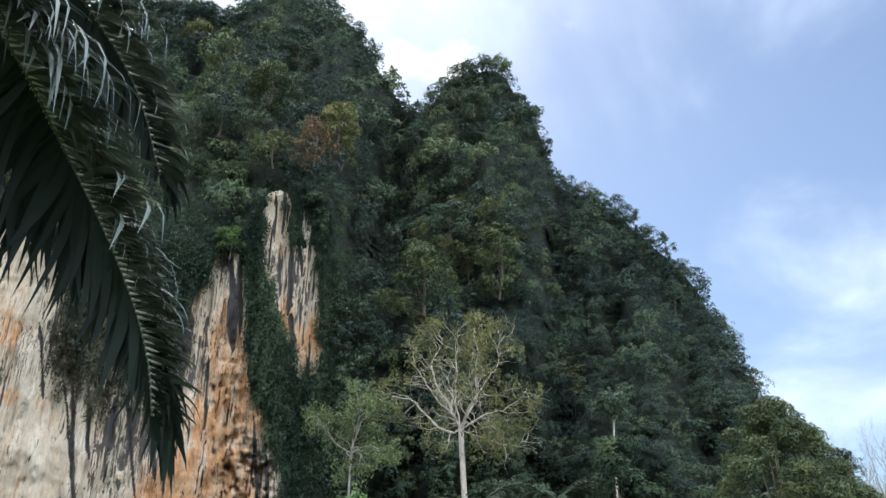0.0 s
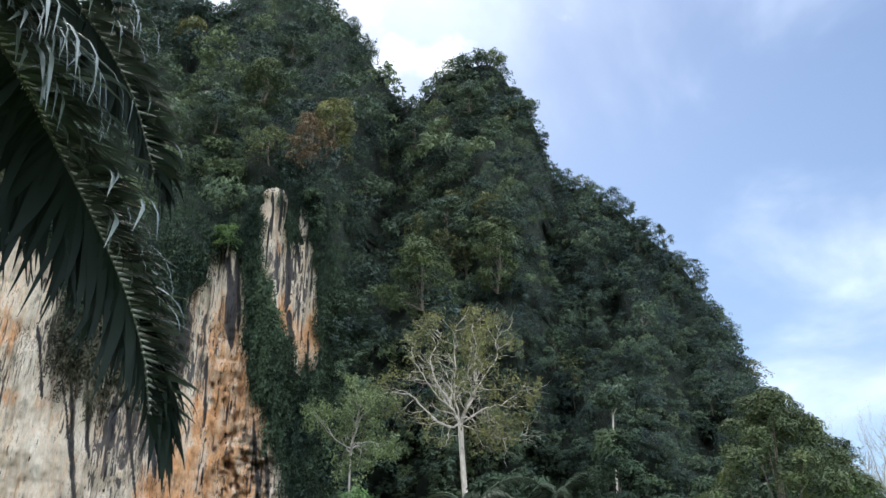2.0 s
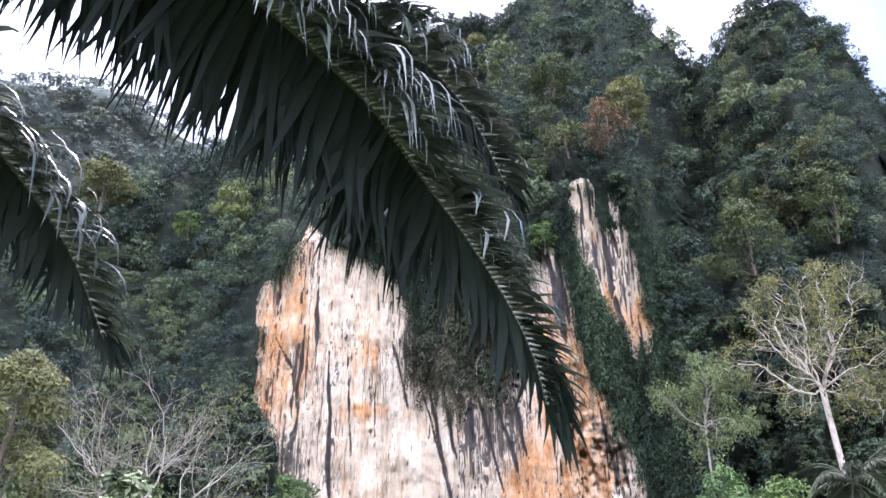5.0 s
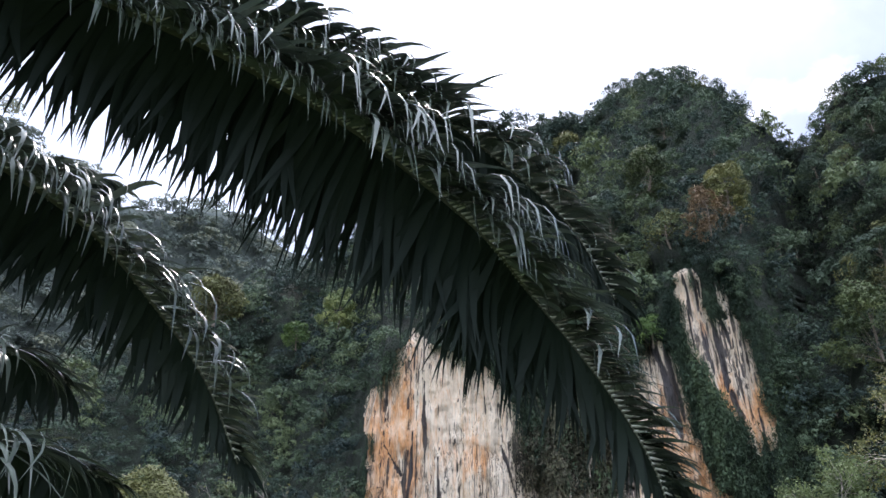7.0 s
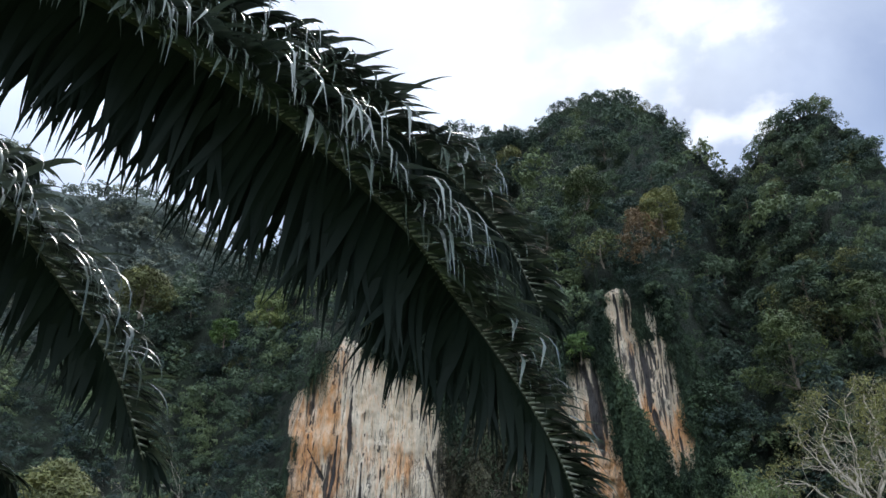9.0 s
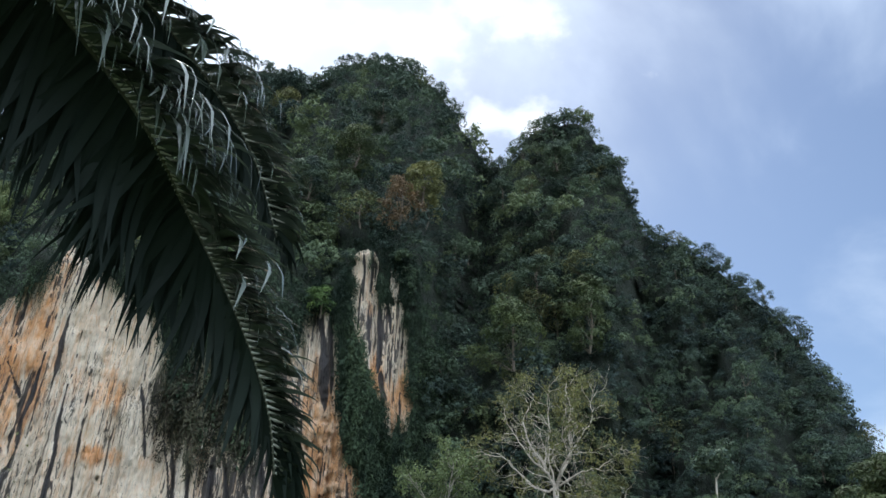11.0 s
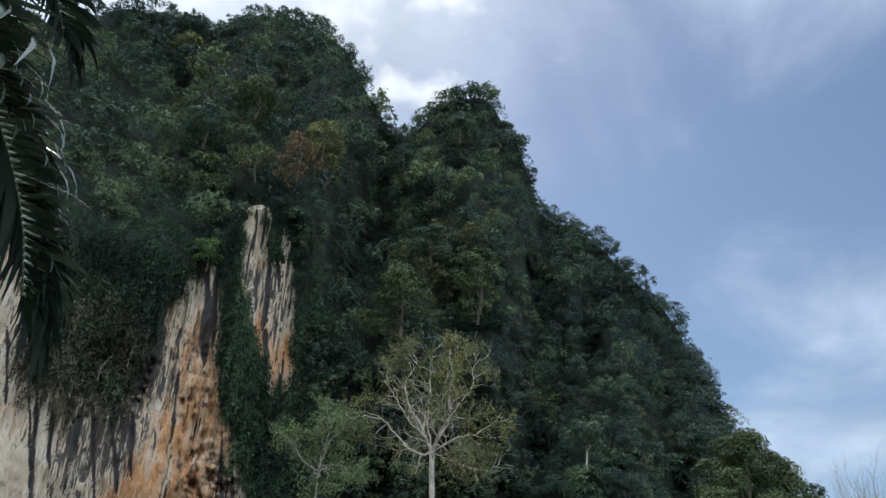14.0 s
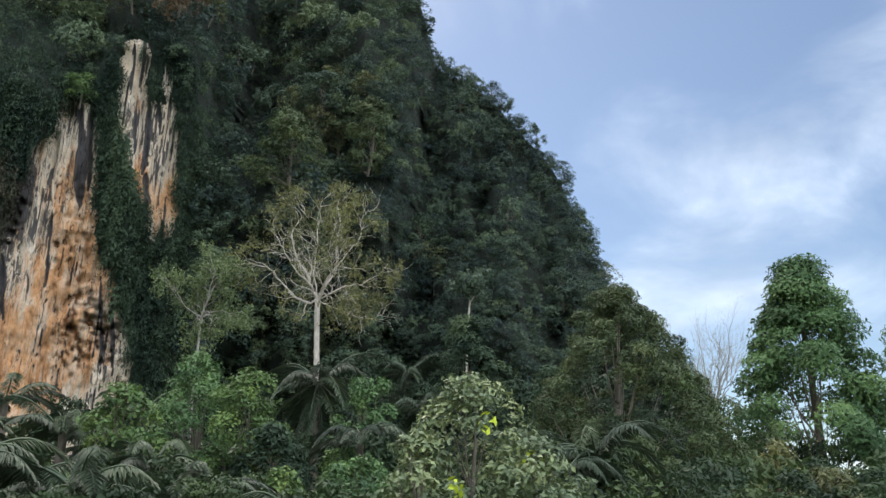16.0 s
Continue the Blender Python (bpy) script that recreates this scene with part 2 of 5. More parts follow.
    col = mix_node(n, link, dr.outputs[0], col, (0.11, 0.10, 0.10))
    grain = noise_node(n, link, 3.2, 9.0, (1, 1, 0.7), 0.72)
    gr = ramp_node(n, link, grain.outputs["Fac"], [(0.34, 0.86), (0.47, 1.03), (0.66, 1.10)])
    col = mix_node(n, link, 1.0, col, gr.outputs[0], "MULTIPLY")
    pits = noise_node(n, link, 1.9, 8.0, (1, 1, 0.5), 0.7)
    # pit floors are darkened, shade painted where the bump sinks
    pit_shade = ramp_node(n, link, pits.outputs["Fac"], [(0.29, 0.6), (0.35, 1.0)])
    col = mix_node(n, link, 1.0, col, pit_shade.outputs[0], "MULTIPLY")
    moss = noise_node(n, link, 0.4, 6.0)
    # soil and moss near black: shade between the crowns is in the colour
    shaded_soil = ramp_node(n, link, moss.outputs["Fac"], [(0.35, (0.006, 0.009, 0.006)), (0.6, (0.014, 0.022, 0.012)), (0.75, (0.020, 0.025, 0.017))])
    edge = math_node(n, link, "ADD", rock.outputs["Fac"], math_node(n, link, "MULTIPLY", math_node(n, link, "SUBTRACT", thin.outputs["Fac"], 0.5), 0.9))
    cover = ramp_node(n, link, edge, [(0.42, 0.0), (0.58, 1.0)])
    link(mix_node(n, link, cover.outputs[0], shaded_soil.outputs[0], col), b.inputs["Base Color"])
    b.inputs["Roughness"].default_value = 0.9
    b.inputs["Specular IOR Level"].default_value = 0.2
    h = math_node(n, link, "ADD", math_node(n, link, "MULTIPLY", pits.outputs["Fac"], 0.7), thin.outputs["Fac"])
    bump_node(n, link, h, b, 1.0, 0.9)
    return m


def ground_material():
    m, n, link, b = shader("undergrowth_soil")
    t, t2 = noise_node(n, link, 0.9, 8.0), noise_node(n, link, 0.05, 4.0)
    f = math_node(n, link, "ADD", math_node(n, link, "MULTIPLY", t.outputs["Fac"], 0.6), math_node(n, link, "MULTIPLY", t2.outputs["Fac"], 0.4))
    r = ramp_node(n, link, f, [(0.35, (0.02, 0.03, 0.01)), (0.5, (0.05, 0.075, 0.02)), (0.66, (0.11, 0.10, 0.05))])
    link(r.outputs[0], b.inputs["Base Color"])
    b.inputs["Roughness"].default_value = 0.95
    bump_node(n, link, t.outputs["Fac"], b, 0.6, 0.2)
    return m


ROCK, SOIL = mountain_material(), ground_material()
# the dark end is lifted and blued, a little haze put into the leaves
FOREST = leaf_material("forest_leaves", (0.025, 0.043, 0.042), (0.090, 0.127, 0.074), 0.6, 0.25, 0.15)
# far hill: pale and bluish, the haze of distance is in these colours
HAZY_FOREST = leaf_material("hazy_forest_leaves", (0.085, 0.105, 0.102), (0.175, 0.205, 0.180), 0.85, 0.3)
HAZY_SLOPE = leaf_material("hazy_undergrowth", (0.070, 0.085, 0.080), (0.120, 0.140, 0.120), 0.95, 0.0)
VINE = leaf_material("vine_leaves", (0.015, 0.029, 0.020), (0.062, 0.094, 0.052), 0.8, 0.25, 0.2)
SAGE = leaf_material("grey_green_leaves", (0.044, 0.068, 0.030), (0.170, 0.210, 0.090))
SCRUB = leaf_material("scrub_leaves", (0.007, 0.016, 0.009), (0.041, 0.068, 0.026))
DRY = leaf_material("dry_creepers", (0.018, 0.017, 0.013), (0.090, 0.088, 0.056), 0.85, 0.1)
BRIGHT = leaf_material("fresh_leaves", (0.022, 0.052, 0.018), (0.105, 0.165, 0.052))
OLIVE = leaf_material("olive_leaves", (0.046, 0.053, 0.022), (0.145, 0.152, 0.062))
LEAFY_GREEN = leaf_material("deep_green_leaves", (0.022, 0.055, 0.024), (0.105, 0.18, 0.066))
DUSKY = leaf_material("dusky_leaves", (0.012, 0.024, 0.013), (0.080, 0.105, 0.042))
RUSSET = leaf_material("withered_leaves", (0.07, 0.050, 0.030), (0.20, 0.130, 0.068))
BROAD = leaf_material("broad_leaves", (0.010, 0.024, 0.010), (0.155, 0.195, 0.10), 0.36, 0.12, 1.2)
# near-black: the shade of backlit undersides is put into the colour
PALM_SHADED = leaf_material("palm_leaves_shaded", (0.011, 0.018, 0.015), (0.028, 0.040, 0.027), 0.62, 0.03, 0.35)
PALM_SHADED.node_tree.nodes["Principled BSDF"].inputs["Specular IOR Level"].default_value = 0.12
# pale grey: sky sheen of upper sides, painted over the whole blade
PALM_SHEEN = leaf_material("palm_leaves_sheen", (0.070, 0.090, 0.074), (0.20, 0.23, 0.19), 0.25, 0.03, 0.35)
PALM_SHEEN.node_tree.nodes["Principled BSDF"].inputs["Specular IOR Level"].default_value = 0.8
FAR_PALM = leaf_material("palm_fronds_green", (0.012, 0.023, 0.014), (0.056, 0.080, 0.044), 0.5, 0.12)
YELLOW = leaf_material("yellow_leaves", (0.35, 0.42, 0.03), (0.60, 0.62, 0.05))
PALE_BARK = bark_material("pale_bark", (0.20, 0.16, 0.125), (0.60, 0.53, 0.45))
DARK_BARK = bark_material("dark_bark", (0.05, 0.04, 0.03), (0.16, 0.13, 0.10))
GREY_BARK = bark_material("grey_bark", (0.16, 0.14, 0.12), (0.38, 0.34, 0.29))
LEAF_BASE = bark_material("leaflet_base", (0.20, 0.21, 0.17), (0.45, 0.46, 0.40), 20.0)
RACHIS = bark_material("palm_stalk", (0.022, 0.026, 0.016), (0.06, 0.065, 0.04), 14.0)


# ---------------------------------------------------------------- mesh helpers
RNG = np.random.default_rng(7)


def lattice(ix, iy, seed):
    h = (ix.astype(np.int64) * 374761393 + iy.astype(np.int64) * 668265263 + seed * 974634777) & 0x7FFFFFFF
    h = (h ^ (h >> 13)) * 1274126177 & 0x7FFFFFFF
    return ((h ^ (h >> 16)) & 0xFFFF) / 65535.0


def vnoise(x, y, seed=0):
    """Smooth value noise, 0 to 1, for arrays."""
    ix, iy = np.floor(x), np.floor(y)
    fx, fy = x - ix, y - iy
    fx, fy = fx * fx * (3 - 2 * fx), fy * fy * (3 - 2 * fy)
    a, b = lattice(ix, iy, seed), lattice(ix + 1, iy, seed)
    c, d = lattice(ix, iy + 1, seed), lattice(ix + 1, iy + 1, seed)
    return (a * (1 - fx) + b * fx) * (1 - fy) + (c * (1 - fx) + d * fx) * fy


def fbm(x, y, seed=0, octaves=4):
    total, amp = 0, 0.5
    for o in range(octaves):
        total = total + amp * vnoise(x * 2 ** o, y * 2 ** o, seed + 17 * o)
        amp *= 0.5
    return total / (1 - 0.5 ** octaves)


def mesh_arrays(name, verts, faces, mat, tone=None, smooth=False):
    """A mesh from an (n, 3) array of places and an (m, k) array of corners."""
    verts, faces = np.asarray(verts, dtype=np.float32), np.asarray(faces, dtype=np.int32)
    me = bpy.data.meshes.new(name)
    k = faces.shape[1]
    me.vertices.add(len(verts)); me.vertices.foreach_set("co", verts.ravel())
    me.loops.add(faces.size); me.loops.foreach_set("vertex_index", faces.ravel())
    me.polygons.add(len(faces))
    me.polygons.foreach_set("loop_start", np.arange(0, faces.size, k, dtype=np.int32))
    if smooth:
        me.polygons.foreach_set("use_smooth", np.ones(len(faces), dtype=bool))
    if tone is not None:
        at = me.attributes.new("tone", "FLOAT", "POINT")
        at.data.foreach_set("value", np.asarray(tone, dtype=np.float32))
    me.update(calc_edges=True)
    if mat:
        me.materials.append(mat)
    return me


def part(name, me, parent, label=""):
    ob = new(name, me)
    ob.parent = parent
    if label:
        ob["label"] = label
    return ob


def thing(name, label, category, place=(0, 0, 0), group="", me=None):
    ob = new(name, me)
    ob.location = place
    if me is None:
        ob.empty_display_size = 0.2
    return tagged(ob, label, category, group)


def unit(v):
    return v / np.maximum(np.linalg.norm(v, axis=-1, keepdims=True), 1e-9)


def leaf_quads(rng, centre, outward, size, slim=0.5, droop=0.0, fold=0.18, loose=0.30):
    """Folded pointed leaves at the given places: (n, 4, 3), corners base, side, tip, side."""
    n = len(centre)
    axis = unit(rng.normal(size=(n, 3)) + outward * 0.25 + np.array([0, 0, -droop - 0.2]))
    normal = unit(outward * 1.0 + rng.normal(size=(n, 3)) * loose + np.array([0, 0, 0.35]))
    axis = unit(axis - normal * (axis * normal).sum(axis=1, keepdims=True) * 0.8)
    side = unit(np.cross(axis, normal))
    normal = np.cross(side, axis)
    length = (size * rng.uniform(0.65, 1.35, n))[:, None]
    wide = length * slim * rng.uniform(0.8, 1.2, n)[:, None]
    lift = normal * wide * fold
    at = centre + axis * length * 0.08
    return np.stack([centre - axis * length * 0.5, at + side * wide * 0.5 + lift, centre + axis * length * 0.5, at - side * wide * 0.5 + lift], axis=1)


def leaf_tris(q):
    """The same leaves as single broad blades, for crowns far off: (n, 3, 3)."""
    return np.stack([q[:, 0], q[:, 1] * 0.55 + q[:, 2] * 0.75 - q[:, 0] * 0.3, q[:, 3] * 0.9 + q[:, 2] * 0.25 - q[:, 0] * 0.15], axis=1)


def leaf_mesh(name, quads, mat, tone=None):
    n = len(quads)
    if quads.shape[1] == 3:
        return mesh_arrays(name, quads.reshape(-1, 3), np.arange(n * 3, dtype=np.int32).reshape(-1, 3), mat, None if tone is None else np.repeat(tone, 3))
    i = np.arange(n, dtype=np.int32)[:, None] * 4
    faces = np.concatenate([i + np.array([[0, 1, 2]]), i + np.array([[0, 2, 3]])], axis=1).reshape(-1, 3)
    return mesh_arrays(name, quads.reshape(-1, 3), faces, mat, None if tone is None else np.repeat(tone, 4))


def lobed_crown(rng, n, leaf, lobes=7, flat=0.75, hang=0.0, inner=0.55):
    """Leaves of one crown of about unit radius, gathered in uneven lobes; a few stray out of them."""
    a = rng.uniform(0, 2 * np.pi, lobes)
    r = np.sqrt(rng.uniform(0.05, 1, lobes)) * 0.66
    c = np.stack([r * np.cos(a), r * np.sin(a), rng.uniform(-0.35, 0.55, lobes) * flat - 0.25 * r], axis=1)
    c[0] = (0, 0, 0.3 * flat)
    size = rng.uniform(0.75, 1.3, lobes) * 0.95 / lobes ** 0.42
    pick = rng.choice(lobes, n, p=size ** 2 / (size ** 2).sum())
    d = unit(rng.normal(size=(n, 3)))
    d[:, 2] = np.where(d[:, 2] < -0.3, -d[:, 2] * 0.6, d[:, 2])
    shell = rng.uniform(inner, 1.08, n)[:, None] * size[pick][:, None]
    p = c[pick] + d * shell * np.array([1, 1, 0.8])
    if hang:
        p[:, 2] -= hang * rng.uniform(0, 1, n) ** 2
    return leaf_quads(rng, p, d, leaf, 0.55, hang)


def hill_crown(seed, n, leaf, clumps, tall=0.8, skirt=0.0):
    """A domed crown of small clumps that leans out from a slope towards -y; skirt: how far creepers hang from its rim."""
    rng = np.random.default_rng(seed)
    way = unit(rng.normal(size=(clumps * 3, 3)) + np.array([0, -0.55, 0.55]))
    way = way[(way[:, 2] > -0.35) & (way[:, 1] < 0.55)][:clumps]
    m = len(way)
    c = way * rng.uniform(0.52, 0.95, m)[:, None] * np.array([1, 1, tall])
    if skirt:
        low = rng.uniform(size=m) < 0.55
        c[low, 2] -= skirt * rng.uniform(0.1, 1.0, low.sum())
        c[low, :2] *= rng.uniform(0.6, 1.0, low.sum())[:, None]
    size = rng.uniform(0.6, 1.45, m) * 1.25 / m ** 0.5
    pick = rng.choice(m, n, p=size ** 2 / (size ** 2).sum())
    d = unit(rng.normal(size=(n, 3)) + way[pick] * 0.9 + np.array([0, 0, 0.45]))
    p = c[pick] + d * (size[pick] * rng.uniform(0.55, 1.1, n))[:, None] * np.array([1, 1, 0.75])
    return leaf_tris(leaf_quads(rng, p, d, leaf, 0.62, 0.35 if skirt else 0.0, 0.18, 0.22))


CROWNS = [hill_crown(100 + i, 400, 0.185, 16 + 5 * (i % 5), (0.55, 0.75, 0.95, 1.15)[i % 4]) for i in range(16)]
SKIRTED = [hill_crown(400 + i, 440, 0.185, 26 + 4 * (i % 3), 0.9, (1.2, 1.9, 2.6)[i % 3]) for i in range(8)]
TUFTS = [hill_crown(150 + i, 150, 0.27, 9, 0.9) for i in range(10)]
NEAR_BUSHES = [lobed_crown(np.random.default_rng(260 + i), 330, 0.145, 9, 0.8) for i in range(6)]
BUSHES = [leaf_tris(lobed_crown(np.random.default_rng(180 + i), 340, 0.22, 12, 0.8)) for i in range(12)]
DRAPES = [leaf_tris(lobed_crown(np.random.default_rng(200 + i), 130, 0.25, 9, 1.1, 1.5)) for i in range(6)]
LIGHT_CROWNS = [hill_crown(300 + i, 180, 0.26, 16, 0.8) for i in range(8)]


def spin(q, angle, scale, place):
    c, s = math.cos(angle), math.sin(angle)
    m = np.array([[c, -s, 0], [s, c, 0], [0, 0, 1]])
    return (q @ m.T) * np.asarray(scale) + np.asarray(place)


def gather(name, label, category, items, mat):
    """One sheet of leaves out of (crown, angle, scale, place, tone) rows."""
    quads = np.concatenate([spin(c, a, s, p) for c, a, s, p, _ in items])
    tone = np.concatenate([np.full(len(c), t) for c, _, _, _, t in items])
    return tagged(new(name, leaf_mesh(name, quads, mat, tone)), label, category, kind="stuff")


def tube(points, radii, sides):
    """Rings along a line: corners and faces."""
    p, r = np.asarray(points, float), np.asarray(radii, float)
    t = unit(np.gradient(p, axis=0))
    ref = np.where(np.abs(t[:, 2:3]) > 0.9, np.array([[1.0, 0, 0]]), np.array([[0, 0, 1.0]]))
    u = unit(np.cross(t, ref)); v = np.cross(t, u)
    a = np.arange(sides) * 2 * np.pi / sides
    ring = p[:, None] + r[:, None, None] * (np.cos(a)[None, :, None] * u[:, None] + np.sin(a)[None, :, None] * v[:, None])
    n = len(p)
    i, j = np.meshgrid(np.arange(n - 1), np.arange(sides), indexing="ij")
    k = (j + 1) % sides
    f = np.stack([i * sides + j, i * sides + k, (i + 1) * sides + k, (i + 1) * sides + j], axis=-1).reshape(-1, 4)
    return ring.reshape(-1, 3), f


def tubes_mesh(name, lines, mat):
    """Lines are (points, radii, sides)."""
    vs, fs, base = [], [], 0
    for p, r, s in lines:
        v, f = tube(p, r, s)
        vs.append(v); fs.append(f + base); base += len(v)
    return mesh_arrays(name, np.concatenate(vs), np.concatenate(fs), mat, smooth=True)


def grow(rng, start, way, length, radius, level, lines, tips, rise=0.15, wander=0.22, kids=(3, 5), shrink=0.62, low=0.35):
    """A limb with its branches, added to lines; ends of twigs go to tips."""
    steps = 6 if level > 1 else 4
    p, d = np.array(start, float), unit(np.array(way, float))
    pts, ds = [p.copy()], [d.copy()]
    for _ in range(steps):
        d = unit(d + rng.normal(size=3) * wander + np.array([0, 0, rise]))
        p = p + d * length / steps
        pts.append(p.copy()); ds.append(d.copy())
    rad = radius * np.linspace(1, 0.45 if level else 0.25, steps + 1)
    lines.append((pts, rad, 6 if level > 2 else 4 if level > 1 else 3))
    if level == 0:
        tips.append(p)
        return
    for k in range(rng.integers(kids[0], kids[1] + 1)):
        f = rng.uniform(low, 1.0)
        i = min(int(f * steps), steps - 1)
        at = pts[i] + (pts[i + 1] - pts[i]) * (f * steps - i)
        out = unit(rng.normal(size=3))
        out = unit(np.cross(np.cross(ds[i], out), ds[i]) * rng.uniform(0.6, 1.1) + ds[i] * 0.75)
        grow(rng, at, out, length * shrink * rng.uniform(0.75, 1.2), rad[i] * 0.6, level - 1, lines, tips, rise, wander, kids, shrink, low)
    grow(rng, p, d, length * shrink, rad[-1] * 0.9, level - 1, lines, tips, rise, wander, kids, shrink, low)


def spray(rng, tips, per, reach, leaf, slim=0.5, droop=0.3):
    """Leaves round the ends of the twigs."""
    t = np.repeat(np.asarray(tips), per, axis=0)
    d = unit(rng.normal(size=(len(t), 3)))
    return leaf_quads(rng, t + d * reach * rng.uniform(0.2, 1.0, len(t))[:, None] ** 0.7, d, leaf, slim, droop)


def spot(bearing, far, rise=None, z=0.0):
    b = radians(bearing)
    return np.array([far * math.sin(b), far * math.cos(b), z if rise is None else 1.6 + far * math.tan(radians(rise))])


# ---------------------------------------------------------------- ground and mountains
def build_ground():
    g = np.concatenate([[-4500, -1500, -600], np.linspace(-300, 300, 61), [600, 1500, 4500]])
    x, y = np.meshgrid(g, g, indexing="ij")
    z = 0.7 * (fbm(x * 0.03 + 40, y * 0.03 + 40, 3) - 0.5) * (np.hypot(x, y) > 12)
    n = len(g)
    i, j = np.meshgrid(np.arange(n - 1), np.arange(n - 1), indexing="ij")
    f = np.stack([i * n + j, (i + 1) * n + j, (i + 1) * n + j + 1, i * n + j + 1], axis=-1).reshape(-1, 4)
    v = np.stack([x, y, z], axis=-1).reshape(-1, 3)
    tagged(new("ground", mesh_arrays("ground", v, f, SOIL, smooth=True)), "overgrown flat ground with grass and dark soil", "ground", kind="structure")


build_ground()

RIDGE_B = [-80, -62, -55, -49, -44, -40, -36, -30, -25, -21.5, -18.5, -16.2, -14, -11, -8.6, -7.2, -6.2, -4.7, -3.4, -1.9, -0.7, 0.3, 2.5, 4.7, 6.1, 7.5, 8.4, 8.8, 9.8, 12.5, 14.7, 16.5, 18.2, 19, 19.9, 20.9, 21.5, 23.1, 24.2, 25.7, 27.1, 30, 36]
RIDGE_E = [12, 20, 25, 29, 31, 34, 37, 40.3, 42.2, 42.5, 42.5, 43.8, 44.3, 44.1, 43, 42.3, 41.2, 39.4, 37.9, 37.7, 38.3, 39.7, 40.5, 40.3, 38.9, 37.1, 34.7, 32.7, 31.6, 30.7, 28.9, 27.1, 25, 23.1, 20.8, 18, 16.5, 14.4, 13.3, 12.2, 9, 5, 2]
# bearing and rise, seen from the meadow, of the bare wall's rim, and of the smaller bare panel above it
WALL_RIM = [(-34.1, 27.5), (-34.7, 26.1), (-35.4, 25.8), (-35.4, 24.7), (-36.1, 23.8), (-36.9, 23.5), (-37.2, 22.0), (-36.9, 19.4), (-37.1, 18.3), (-37.0, 15.8), (-36.5, 14.2), (-35.4, 13.0), (-34.7, 9.8), (-33, 3), (-15, 3), (-10.2, 7), (-10.7, 11.4), (-11.7, 13.8), (-12.2, 15.4), (-13.1, 16.2), (-13.6, 18.7), (-14.2, 21.7), (-14.4, 24.3), (-15.0, 25.6), (-17.2, 25.4), (-17.1, 23.9), (-18.0, 22.9), (-18.6, 20.8), (-19.3, 19.2), (-19.7, 17.8), (-19.9, 16.6), (-20.4, 16.4), (-23.0, 17.0), (-24.6, 18.2), (-25.6, 19.6), (-26.0, 21.5), (-27.2, 23.6), (-29.0, 25.2), (-32.6, 26.6)]
PANEL_RIM = [(-14.0, 30.0), (-12.7, 30.3), (-12.0, 29.4), (-11.7, 27.3), (-10.7, 26.5), (-10.8, 29.0), (-10.4, 29.2), (-10.1, 26.7), (-9.3, 24.9), (-9.1, 22.2), (-8.7, 18.1), (-9.4, 18.0), (-9.8, 19.6), (-10.0, 17.9), (-10.4, 18.0), (-10.6, 20.4), (-11.0, 20.1), (-11.7, 21.2), (-12.2, 22.7), (-12.6, 24.0), (-13.2, 25.0), (-13.7, 26.9), (-13.7, 28.2)]
# great black runs: bearing and rise of head and foot, half width (degrees)
RUNS = [(-33.0, 22.8, -32.9, 19.4, 0.22), (-31.9, 17.9, -31.4, 9.2, 0.16), (-33.8, 19.7, -34.1, 12.3, 0.25), (-35.7, 19.5, -34.7, 17.8, 0.18), (-30.5, 16.1, -30.2, 12.1, 0.09), (-27.4, 19.3, -26.4, 15.5, 0.16), (-24.9, 16.7, -23.5, 9.4, 0.20), (-23.9, 16.3, -23.0, 12.2, 0.14), (-21.1, 15.2, -19.9, 9.7, 0.15), (-22.0, 15.6, -21.8, 13.0, 0.32), (-25.3, 16.2, -24.1, 12.0, 0.10)]
PANEL_RUNS = [(-16.0, 25.6, -14.9, 19.7, 0.32), (-15.2, 25.6, -14.7, 20.8, 0.14), (-13.2, 29.8, -12.9, 27.2, 0.13), (-12.5, 30.3, -12.4, 27.6, 0.12), (-11.6, 26.4, -11.4, 22.4, 0.28), (-11.1, 28.2, -10.8, 25.3, 0.22), (-12.4, 26.1, -12.2, 23.4, 0.13), (-11.1, 22.0, -10.9, 20.2, 0.26), (-9.7, 20.3, -9.6, 18.0, 0.18), (-20.0, 15.6, -18.9, 11.0, 0.22), (-18.9, 15.4, -18.1, 12.1, 0.18), (-16.4, 18.2, -16.1, 14.5, 0.12), (-13.0, 14.9, -12.3, 9.7, 0.14), (-12.1, 13.8, -11.5, 9.7, 0.14)]
# bearing, rise, radius (degrees), depth (metres) of hollows in the rock
HOLLOWS = [(-4.0, 27.2, 1.5, 9.0), (-20.8, 18.6, 2.4, 3.0), (-14.4, 11.9, 0.3, 2.5), (-13.0, 12.6, 0.22, 1.6), (-15.9, 16.9, 0.16, 0.9), (-14.3, 14.8, 0.14, 0.8), (-28.9, 13.6, 0.12, 1.0)]


def inside(rim, x, y):
    hit = np.zeros(x.shape, bool)
    for (x0, y0), (x1, y1) in zip(rim, rim[1:] + rim[:1]):
        if y0 != y1:
            hit ^= ((y0 > y) != (y1 > y)) & (x < (x1 - x0) * (y - y0) / (y1 - y0) + x0)
    return hit


def bell(x, y, cx, cy, sx, sy):
    return np.exp(-((x - cx) / sx) ** 2 - ((y - cy) / sy) ** 2)


